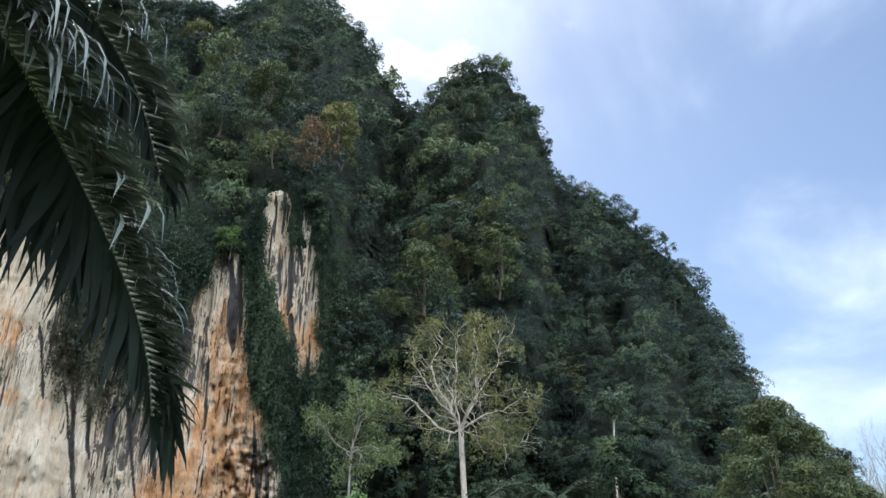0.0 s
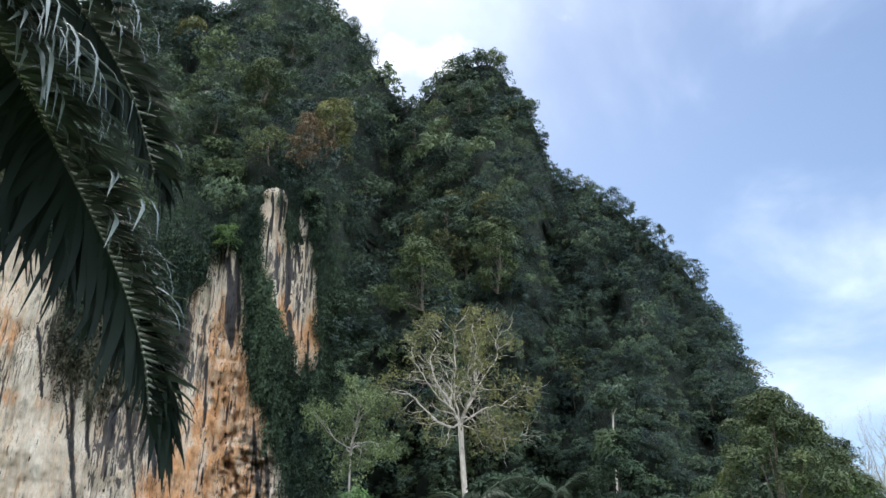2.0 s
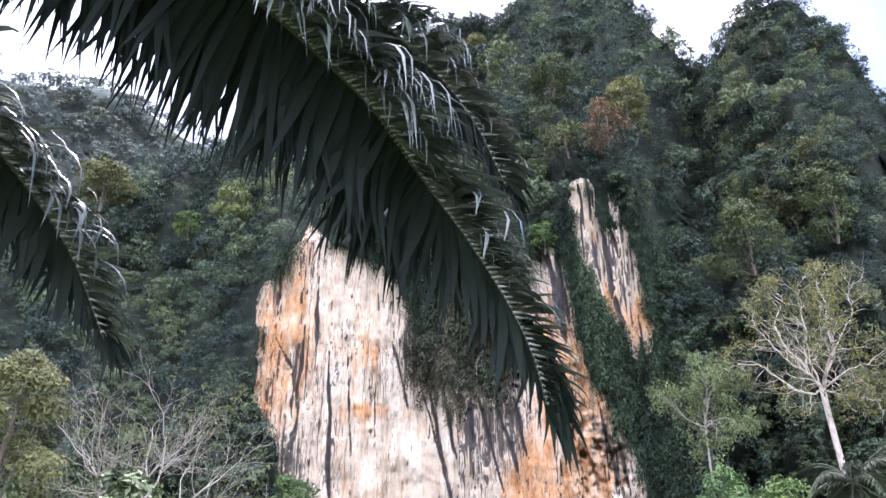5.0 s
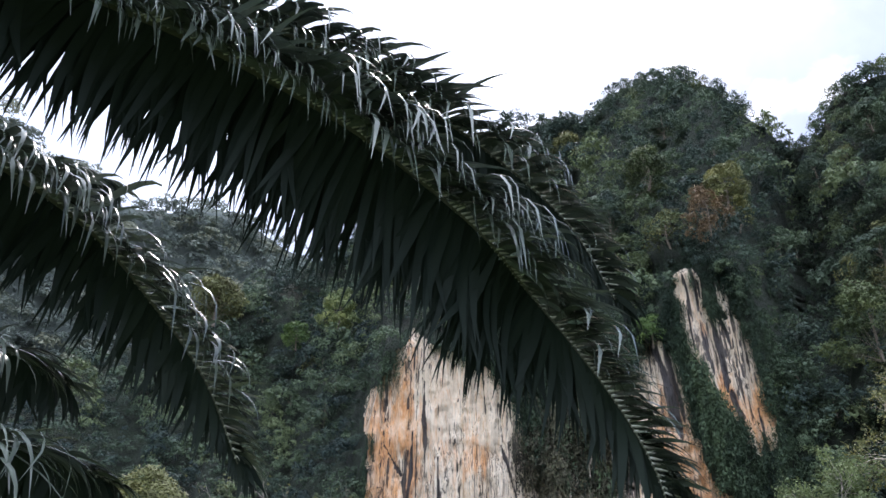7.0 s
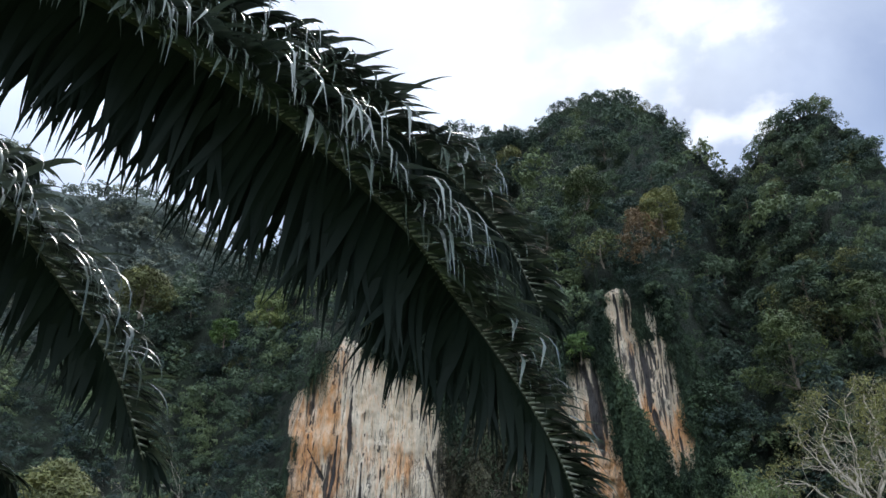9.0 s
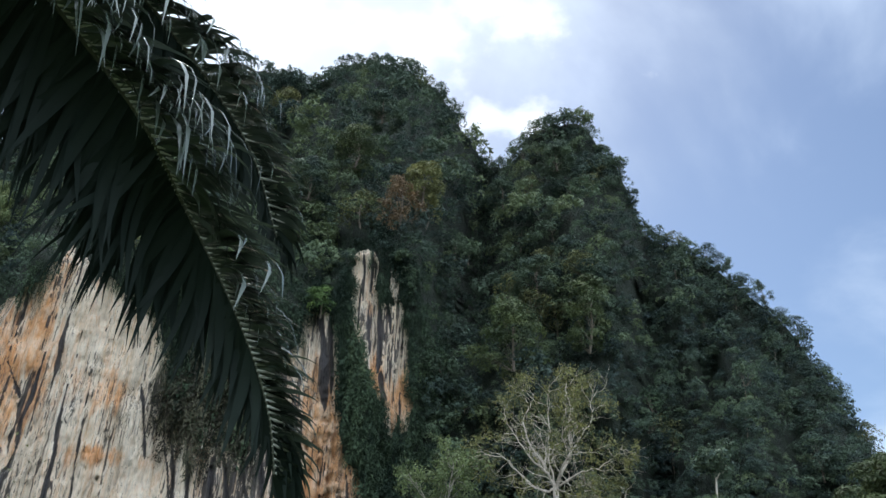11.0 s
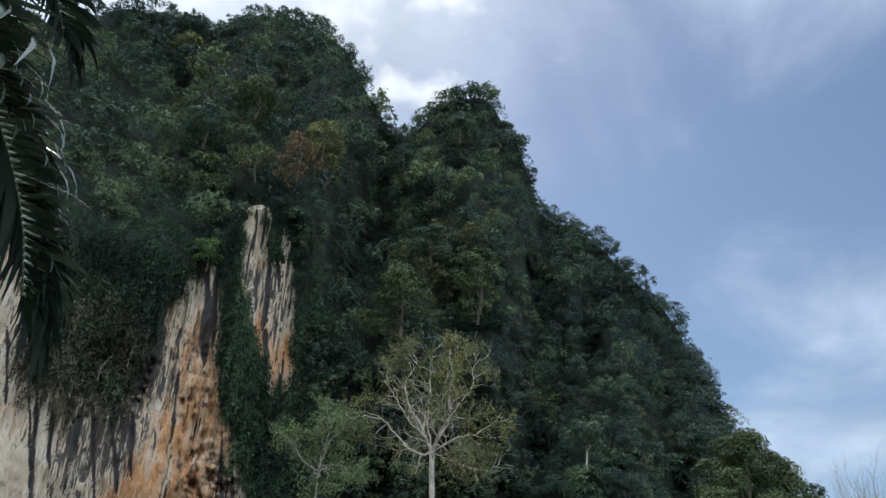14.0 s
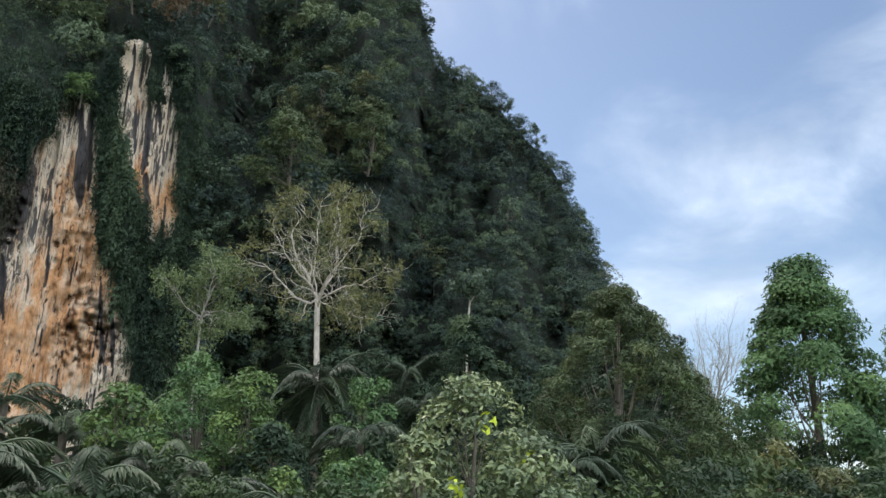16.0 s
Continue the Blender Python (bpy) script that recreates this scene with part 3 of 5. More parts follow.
def mountain_form(b, s):
    """Horizontal distance and height of the front at bearing b, s from the foot (0) to the ridge (1); rock, stain, soot."""
    top = np.interp(b, RIDGE_B, RIDGE_E) - 1.3 + 0.5 * (vnoise(b * 1.3, b * 0, 5) - 0.5)
    foot = np.interp(b, [-80, -55, -42, -37, -24, -14, -9, 0, 10, 20, 27, 36], [135, 128, 112, 103, 100, 101, 103, 108, 106, 102, 100, 102])
    back = np.interp(b, [-80, -55, -44, -30, -14, -3, 2.5, 8, 12, 18, 21, 25, 36], [220, 200, 190, 185, 180, 172, 165, 160, 152, 142, 135, 128, 122])
    brow = np.interp(b, [-80, -44, -38, -36, -30, -16, -14, -9, -7, 0, 10, 20, 27, 36], [6, 10, 15, 26, 26.5, 26, 30, 30, 22, 17, 13, 7, 3, 0.5])
    brow = np.minimum(brow, top - 1.0)
    e = -0.9 + s * (top + 0.9)
    over = np.clip((e - brow) / np.maximum(top - brow, 0.5), 0, 1)
    d = foot + 0.05 * np.maximum(e, 0) + (back - foot) * over ** 1.25
    wob_b, wob_e = b + 0.9 * (fbm(b * 0.9, e * 0.9, 11) - 0.5), e + 1.1 * (fbm(b * 0.9, e * 0.9, 12) - 0.5)
    wob_b = wob_b + 0.5 * (fbm(b * 1.8, e * 0.5, 13) - 0.5)
    rock = (inside(WALL_RIM, wob_b, wob_e) | inside(PANEL_RIM, wob_b, wob_e)).astype(float)
    soft = 1 - rock
    # ribs with steep gullies between them run up the slope
    ribs = np.abs(2 * fbm(b * 0.20 + 3, e * 0.07, 23, 3) - 1) * -1.6 + 0.35 + 0.55 * np.clip(0.5 - np.abs(2 * fbm(b * 0.42, e * 0.10, 24, 3) - 1) * 3.2, 0, 1)
    ribs = ribs * np.clip((top - e) / 4, 0, 1)
    # the bare wall and its surroundings are nearly even
    calm = np.clip(np.maximum(np.abs(b + 23) - 14, e - 30) / 5, 0.06, 1)
    d = d + soft * calm * (12 * (fbm(b * 0.16, e * 0.14, 21) - 0.5) + 8 * (fbm(b * 0.5, e * 0.4, 22) - 0.5) + 13 * ribs)
    d = d - 9 * bell(b, e, 2.8, 34, 4.0, 5) - 6 * bell(b, e, 0.2, 23, 3.0, 3.2) - 6 * bell(b, e, 5.0, 27, 1.6, 4) - 7 * bell(b, e, -9.5, 34.5, 3.2, 2.6)
    d = d + 8 * bell(b, e, -3.4, 33, 1.3, 5) - 3 * bell(b, e, -12.4, 21, 0.9, 5) - 5 * bell(b, e, -17, 33, 5, 2.5)
    d = d + soft * (13 * bell(b, e, -3.9, 30, 1.2, 6) + 10 * bell(b + 0.35 * (e - 22), e, 2.2, 20, 1.0, 7) + 9 * bell(b, e, 8.6, 25, 0.9, 5) + 9 * bell(b - 0.3 * (e - 18), e, 9.5, 16, 1.0, 5) + 8 * bell(b + 0.25 * (e - 36), e, -13.6, 36, 0.8, 3.5) + 8 * bell(b, e, -21.0, 36.5, 0.9, 3.0) + 6 * bell(b, e, -16, 30.3, 3.5, 0.8))
    flute = 0.9 * (vnoise(b * 1.1, e * 0.12, 31) - 0.5) + 0.55 * (vnoise(b * 3.3, e * 0.35, 32) - 0.5) + 0.3 * (fbm(b * 6, e * 2.2, 33) - 0.5)
    d = d + rock * (1.5 * flute + 0.8 + 1.6 * (fbm(b * 0.55, e * 0.5, 34) - 0.5))
    for hb, he, r, depth in HOLLOWS:
        ragged = np.hypot(b - hb, (e - he) * 0.8) / r * (0.55 + 0.9 * fbm(b * 4 + hb, e * 4, 71, 3))
        d = d + depth * np.clip(1.4 - 1.4 * ragged, 0, 1) ** 0.6
    # ragged pockets eaten into the lower right of the wall
    pocket = np.clip(bell(b, e, -12.9, 11.6, 2.0, 2.0) * 1.2 + 0.35 * bell(b, e, -14.5, 17, 1.8, 5), 0, 1)
    holes = np.clip((fbm(b * 3.4, e * 2.2, 72, 4) - 0.64 + 0.13 * pocket) * 11, 0, 1)
    ledge = fbm(b * 0.9, e * 2.4, 73, 3) - 0.5
    d = d + rock * pocket * (holes * 1.6 + 2.2 * ledge)
    stain = 0.95 * bell(b, e, -15.2, 15.5, 2.2, 5.5) + 0.5 * bell(b, e, -16, 10, 3.6, 3) + 0.7 * bell(b, e, -36.2, 17, 1.3, 7) + 0.55 * bell(b, e, -34.3, 23, 0.5, 4)
    stain = stain + 0.25 * bell(b, e, -35.6, 19, 1.9, 7) + 0.8 * bell(b, e, -29.0, 15.0, 2.0, 0.6) + 0.6 * bell(b, e, -30, 19, 2.2, 1.6) + 1.2 * bell(b, e, -9.5, 20.6, 0.9, 1.7) + 0.8 * bell(b, e, -11.4, 21.6, 0.6, 1.2) + 0.3 * bell(b, e, -18.5, 9, 2, 3) - 0.1 * bell(b, e, -26, 10, 4.5, 5)
    soot = 0.75 * bell(b, e, -20.8, 13.6, 3.0, 2.6) + 0.3 * bell(b, e, -12.2, 10.6, 1.0, 1.8) + 1.3 * bell(b, e, -21.5, 19.6, 3.8, 2.6) + 0.42 * bell(b, e, -11.4, 26.5, 1.3, 4.5) + 0.5 * bell(b, e, -15.2, 22.5, 1.0, 2.6) + 0.7 * bell(b, e, -18.4, 20, 0.7, 3.0) + 0.3 * bell(b, e, -12.4, 10.5, 1.2, 2.6) + 0.25 * bell(b, e, -15.4, 22.5, 0.4, 3) + 0.35 * bell(b, e, -33.5, 17, 0.7, 7) - 0.7 * bell(b, e, -16.9, 12.5, 1.1, 5.5) - 0.5 * bell(b, e, -27, 9, 4.5, 5) - 0.5 * bell(b, e, -29, 21, 2.0, 4)
    for b0, e0, b1, e1, w in RUNS + PANEL_RUNS:
        t = np.clip((e0 - e) / (e0 - e1), -0.15, 1.15)
        mid = b0 + (b1 - b0) * t + 0.28 * (vnoise(e * 0.55, e * 0 + b0, 81) - 0.5)
        wide = w * (0.15 + 0.85 * vnoise(e * 0.9, e * 0 + b1, 82)) * np.clip(np.minimum(t + 0.15, 1.15 - t) * 4, 0, 1)
        soot = soot + 1.5 * np.clip(1.5 - np.abs(b - mid) / np.maximum(wide, 0.01), 0, 1)
        d = d + rock * 0.35 * np.clip(1.2 - np.abs(b - mid) / np.maximum(wide, 0.01), 0, 1)
    return d, 1.6 + d * np.tan(np.radians(e)), rock, stain, soot, e


def build_mountain():
    b = np.concatenate([np.arange(-80, -38, 0.7), np.arange(-38, -8, 0.08), np.arange(-8, 36.1, 0.5)])
    s = np.concatenate([np.linspace(0, 0.08, 8, endpoint=False), np.linspace(0.08, 0.72, 230, endpoint=False), np.linspace(0.72, 1, 50)])
    bb, ss = np.meshgrid(b, s, indexing="ij")
    d, z, rock, stain, soot, _ = mountain_form(bb, ss)
    # the far side falls back to the plain
    u = np.linspace(0, 1, 13)[1:]
    d2 = d[:, -1:] + 95 * u + 6 * (vnoise(b[:, None] * 0.4, u * 5, 41) - 0.5)
    z2 = z[:, -1:] * (1 - u ** 1.6) + 4 * (vnoise(b[:, None] * 0.3, u * 4, 42) - 0.5) * (1 - u)
    d, z = np.concatenate([d, d2], axis=1), np.concatenate([z, z2], axis=1)
    pad = np.zeros_like(d2)
    rock, stain, soot = (np.concatenate([a, pad], axis=1) for a in (rock, stain, soot))
    r = np.radians(bb[:, :1])
    v = np.stack([d * np.sin(r), d * np.cos(r), z], axis=-1)
    nb, ns = d.shape
    i, j = np.meshgrid(np.arange(nb - 1), np.arange(ns - 1), indexing="ij")
    f = np.stack([i * ns + j, (i + 1) * ns + j, (i + 1) * ns + j + 1, i * ns + j + 1], axis=-1).reshape(-1, 4)
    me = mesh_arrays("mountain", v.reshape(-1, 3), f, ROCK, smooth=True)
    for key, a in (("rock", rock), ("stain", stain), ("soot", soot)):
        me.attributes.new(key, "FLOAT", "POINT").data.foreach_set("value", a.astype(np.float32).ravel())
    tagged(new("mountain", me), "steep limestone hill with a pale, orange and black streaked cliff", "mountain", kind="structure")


build_mountain()

FAR_B = [-100, -85, -72, -68, -65, -63, -57, -53.6, -50.5, -47.6, -44, -38, -30, -22]
FAR_E = [30, 36, 37.8, 37.4, 36.7, 35.4, 33.9, 34.1, 35.2, 34.5, 33, 31.5, 26, 14]


def far_form(b, s):
    top = np.interp(b, FAR_B, FAR_E) - 0.9
    e = -0.4 + s * (top + 0.4)
    d = 255 + 85 * s ** 1.3 + 26 * (fbm(b * 0.12, e * 0.12, 51) - 0.5) + 12 * (fbm(b * 0.4, e * 0.3, 52) - 0.5)
    return d, 1.6 + d * np.tan(np.radians(e))


def build_far_mountain():
    b, s = np.arange(-100, -21.9, 1.0), np.linspace(0, 1, 70)
    bb, ss = np.meshgrid(b, s, indexing="ij")
    d, z = far_form(bb, ss)
    u = np.linspace(0, 1, 9)[1:]
    d = np.concatenate([d, d[:, -1:] + 140 * u], axis=1)
    z = np.concatenate([z, z[:, -1:] * (1 - u ** 1.5)], axis=1)
    r = np.radians(b)[:, None]
    nb, ns = d.shape
    i, j = np.meshgrid(np.arange(nb - 1), np.arange(ns - 1), indexing="ij")
    f = np.stack([i * ns + j, (i + 1) * ns + j, (i + 1) * ns + j + 1, i * ns + j + 1], axis=-1).reshape(-1, 4)
    v = np.stack([d * np.sin(r), d * np.cos(r), z], axis=-1).reshape(-1, 3)
    tagged(new("far_mountain", mesh_arrays("far_mountain", v, f, HAZY_SLOPE, smooth=True)), "distant forested limestone hill beyond the cliff", "mountain", kind="structure")


build_far_mountain()


# ---------------------------------------------------------------- forest on the mountains
# bearing and rise of the thicket's top
THICKET_B = [-66, -50, -45, -40, -34, -28, -24, -20, -16.6, -12, -8.5, -6.6, -3.2, 1.7, 4.4, 7.4, 10, 14, 17, 22, 27, 30, 34, 44]
THICKET_E = [13, 12, 9.5, 9, 9.5, 5, 3.6, 5.2, 7.3, 8, 8, 10, 9.6, 10, 9.5, 10.5, 9.3, 9.5, 10, 11, 8.5, 7, 6.3, 6.5]


def surface(b, s):
    d, z, rock, _, _, e = mountain_form(np.array([b]), np.array([s]))
    return spot(b, float(d[0]), z=float(z[0])), rock[0] > 0.5, float(e[0])


def places(b, e):
    """The places on the hill's front at bearings b and rises e."""
    top = np.interp(b, RIDGE_B, RIDGE_E) - 1.0
    d, z, *_ = mountain_form(b, np.minimum((e + 0.9) / (top + 0.9), 1.0))
    return np.stack([d * np.sin(np.radians(b)), d * np.cos(np.radians(b)), z], axis=1)


def on_slope(b, e):
    """The place on the hill's front at bearing b and rise e."""
    top = np.interp(b, RIDGE_B, RIDGE_E) - 1.0
    p, _, _ = surface(b, min((e + 0.9) / (top + 0.9), 1.0))
    return p


def scatter_forest():
    rng = np.random.default_rng(11)
    trees = []
    for step, low, high, kinds in ((1.25, 0.85, 1.75, CROWNS), (0.92, 0.42, 0.80, TUFTS)):
        b, e = np.meshgrid(np.arange(-62, 28, step), np.arange(3, 44.5, step * 0.95), indexing="ij")
        b = (b + rng.uniform(-0.6, 0.6, b.shape) * step).ravel()
        e = (e + rng.uniform(-0.6, 0.6, e.shape) * step).ravel()
        top = np.interp(b, RIDGE_B, RIDGE_E) - 1.0
        s = (e + 0.9) / (top + 0.9)
        keep = (s < 1.0) & (e > np.interp(b, THICKET_B, THICKET_E) - 2.0)
        b, s = b[keep], s[keep]
        d, z, rock, _, _, e = mountain_form(b, s)
        free = rock < 0.5
        for db, ds in ((0.5, 0), (-0.5, 0), (0, 0.015), (0, -0.025)):
            free &= mountain_form(b + db, np.clip(s + ds, 0, 1))[2] < 0.5
        free &= ~((b > -27) & (b < -7.5) & (e < 28.6 + 1.4 * np.sin(b * 0.9))) & (np.hypot(b + 3.8, (e - 27.4) * 1.1) > 1.0) & (np.hypot(b + 10.2, e - 33.0) > 1.1)
        for i in np.nonzero(free)[0]:
            p = spot(b[i], d[i], z=z[i])
            tone = float(np.clip(0.33 + 1.3 * (vnoise(b[i] * 0.33, e[i] * 0.33, 61) - 0.5) + rng.normal() * 0.34 + (0.5 if rng.uniform() < 0.06 else 0), 0, 1.4))
            inward = -p * np.array([1, 1, 0]) / max(np.hypot(p[0], p[1]), 1)
            r = d[i] * radians(low + (high - low) * rng.uniform() ** 1.8 + (0.6 if step > 1 and rng.uniform() < 0.10 else 0)) * (1.0 if e[i] > 24 else 0.85)
            fine = float(np.clip((b[i] - 3) / 4, 0, 1) * np.clip((36 - e[i]) / 4, 0, 1))
            r *= 1 - 0.38 * fine
            # darker on the even slope; left of the cliff, shade goes into the tone
            tone -= 0.12 * fine + (0.14 if b[i] < -34 and e[i] < 26 else 0)
            draped = step > 1 and rng.uniform() < (0.5 if -1 < b[i] < 22 and e[i] < 30 else 0.2)
            shape = SKIRTED[rng.integers(8)] if draped else kinds[rng.integers(len(kinds))]
            trees.append((shape, -radians(b[i]) + rng.normal() * 0.5, (r, r, r * rng.uniform(0.75, 1.25)), p + inward * r * rng.uniform(0.0, 0.9) + np.array([0, 0, r * 0.25]), tone))
    # a close stand of small crowns on the long even slope
    small_b = rng.uniform(4, 24, 520)
    small_e = 9 + rng.uniform(0, 1, 520) * np.maximum(np.interp(small_b, RIDGE_B, RIDGE_E) - 10.0, 0.5)
    for b_, p in zip(small_b, places(small_b, small_e)):
        r = np.hypot(p[0], p[1]) * radians(rng.uniform(0.4, 0.85))
        trees.append((CROWNS[rng.integers(16)], -radians(b_) + rng.normal() * 0.5, (r, r, r * rng.uniform(0.8, 1.3)), p * np.array([0.985, 0.985, 1.0]), float(np.clip(0.12 + rng.normal() * 0.22, 0, 1))))
    # crowns along the skyline, closer where it falls steeply
    line_b = np.linspace(-27, 27, 2000)
    run = np.concatenate([[0], np.cumsum(np.hypot(np.diff(line_b), np.diff(np.interp(line_b, RIDGE_B, RIDGE_E))))])
    for at in np.arange(0, run[-1], 0.36):
        b_ = float(np.interp(at, run, line_b)) + rng.normal() * 0.08
        d, z, *_ = mountain_form(np.array([b_]), np.array([0.985]))
        r = float(d[0]) * radians(0.35 + 0.65 * rng.uniform() ** 1.8)
        trees.append((CROWNS[rng.integers(16)], -radians(b_) + rng.normal() * 0.6, (r, r, r * rng.uniform(0.7, 1.2)), spot(b_, float(d[0]) - r * 0.3, z=float(z[0]) + r * rng.uniform(0.0, 0.5)), float(np.clip(0.25 + rng.normal() * 0.2, 0, 1))))
    gather("forest", "dense evergreen forest covering the steep hill", "forest", trees, FOREST)
    # creepers hang where the wall is too steep for trees
    m = 4200
    b, e = rng.uniform(-45, 20, m), rng.uniform(5, 33, m)
    b[:2800] = rng.uniform(-28, -6, 2800)
    b[2800:3200], e[2800:3200] = rng.uniform(-40, -26, 400), rng.uniform(20, 30, 400)
    b[3200:3420], e[3200:3420] = rng.uniform(-14.4, -11.2, 220), rng.uniform(14, 28, 220)
    s = (e + 0.9) / (np.interp(b, RIDGE_B, RIDGE_E) - 0.1)
    d, z, rock, _, _, e = mountain_form(b, np.clip(s, 0, 1))
    keep = (rock < 0.5) & (s < 0.97) & (e < 30.8 + rng.normal(size=m) * 0.5) & (e > np.interp(b, THICKET_B, THICKET_E) - 2)
    keep &= (mountain_form(b, np.clip(s - 0.03, 0, 1))[2] < 0.5) | (rng.uniform(0, 1, m) < 0.6)
    drapes = []
    for i in np.nonzero(keep)[0]:
        p = spot(b[i], d[i], z=z[i])
        inward = -p * np.array([1, 1, 0]) / max(np.hypot(p[0], p[1]), 1)
        r = rng.uniform(0.6, 1.0) + 0.9 * rng.uniform() ** 2
        drapes.append((DRAPES[rng.integers(6)], rng.uniform(0, 6.28), (r, r, r * rng.uniform(0.9, 1.6)), p + inward * r * 0.3, float(np.clip(0.22 + 0.9 * (vnoise(b[i] * 0.5, e[i] * 0.4, 66) - 0.5) + 0.5 * float(bell(b[i], e[i], -12.9, 22, 1.0, 6)) + rng.normal() * 0.2, 0, 1))))
    edge = []
    for rim in (WALL_RIM, PANEL_RIM):
        for (b0, e0), (b1, e1) in zip(rim, rim[1:] + rim[:1]):
            for t in np.arange(0, 1, 0.22 / max(math.hypot(b1 - b0, e1 - e0), 0.22)):
                edge.append((b0 + (b1 - b0) * t + rng.normal() * 0.2, e0 + (e1 - e0) * t + rng.normal() * 0.25 + 0.1, rim is PANEL_RIM))
    edge = np.array([q for q in edge if q[1] > 9 and rng.uniform() > (0.62 if q[2] else 0.3)])
    for p in places(edge[:, 0], edge[:, 1]):
        r = 0.35 + 0.55 * rng.uniform() ** 2
        drapes.append((DRAPES[rng.integers(6)], rng.uniform(0, 6.28), (r, r, r * rng.uniform(1.0, 2.4)), p * np.array([0.994, 0.994, 1.0]), float(np.clip(0.2 + rng.normal() * 0.25, 0, 1))))
    gather("creepers", "hanging creepers and shrubs draped over the cliff", "creepers", drapes, VINE)
    # withered growth in the dark hollow of the wall
    dry = []
    db, de = -21.6 + rng.normal(size=900) * 2.4, 19.0 + rng.normal(size=900) * 2.2
    keep = (db > -26.5) & (db < -18.9) & (de > 15.2) & (de < 25.5) & (rng.uniform(0, 1, 900) < 1.15 * bell(db, de, -21.6, 19.8, 4.4, 3.8))
    for p in places(db[keep], de[keep]):
        r = rng.uniform(0.6, 1.6)
        dry.append((DRAPES[rng.integers(6)], rng.uniform(0, 6.28), (r, r, r * rng.uniform(1.0, 1.8)), p + np.array([0.0, -0.3 * r, 0]), float(np.clip(0.3 + rng.normal() * 0.3, 0, 1))))
    gather("dry_creepers", "withered dark creepers hanging in a hollow of the cliff", "creepers", dry, DRY)
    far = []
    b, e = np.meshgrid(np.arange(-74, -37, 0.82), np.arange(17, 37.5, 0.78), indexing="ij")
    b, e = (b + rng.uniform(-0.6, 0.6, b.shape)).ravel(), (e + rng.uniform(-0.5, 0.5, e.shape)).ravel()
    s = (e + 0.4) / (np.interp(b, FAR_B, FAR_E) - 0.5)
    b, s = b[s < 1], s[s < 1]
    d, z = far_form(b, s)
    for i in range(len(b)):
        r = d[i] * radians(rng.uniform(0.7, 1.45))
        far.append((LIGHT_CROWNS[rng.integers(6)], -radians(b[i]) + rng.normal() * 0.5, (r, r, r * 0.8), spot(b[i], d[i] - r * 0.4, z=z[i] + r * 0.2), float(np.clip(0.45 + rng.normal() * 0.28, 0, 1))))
    gather("far_forest", "forest on the distant hill", "forest", far, HAZY_FOREST)


scatter_forest()


# ---------------------------------------------------------------- trees
def make_tree(name, label, seed, place, height, fork, radius, spread, mat, bark, leaf=0.4, per=9, levels=2, mains=5, reach=0.7, category="tree", group="", rise=0.12, droop=0.3, kids=(3, 4), tilt=0.9):
    """A tree with a tapered trunk, limbs and leaves round the twigs."""
    rng = np.random.default_rng(seed)
    root = thing(name, label, category, place, group)
    lines, tips = [], []
    top = np.array([rng.normal() * 0.02 * fork, rng.normal() * 0.02 * fork, fork])
    steps = 8
    way = np.linspace(0, 1, steps + 1)[:, None]
    bend = np.sin(way * np.pi) * np.array([[rng.normal() * 0.015 * fork, rng.normal() * 0.015 * fork, 0]])
    trunk = way * top + bend
    trunk[0, 2] = -0.3
    lines.append((trunk, radius * (1.25 * np.exp(-way[:, 0] * 6) * 0.5 + np.linspace(1, 0.62, steps + 1)), 9))
    for k in range(mains):
        a = k * 2.4 + rng.uniform(-0.4, 0.4)
        steep = (rng.uniform(0.35, 1.5) if tilt <= 1 else 0.12 + 1.3 * (k / mains) ** 1.5) if k else 3.0
        w = np.array([math.cos(a) * tilt, math.sin(a) * tilt, steep])
        start = trunk[-1] - np.array([0, 0, rng.uniform(0, 0.08) * fork]) if k else trunk[-1]
        length = (height - fork) * 0.62 if steep > 1 else spread * 0.62
        grow(rng, start, w, length, radius * 0.5, levels, lines, tips, rise, 0.2, kids, 0.6)
    part("trunk", tubes_mesh("trunk", lines, bark), root)
    if per:
        q = spray(rng, tips, per, reach, leaf, 0.5, droop)
        part("crown", leaf_mesh("crown", q, mat, np.repeat(rng.uniform(0.2, 0.8, len(tips)), per)), root)
    return root


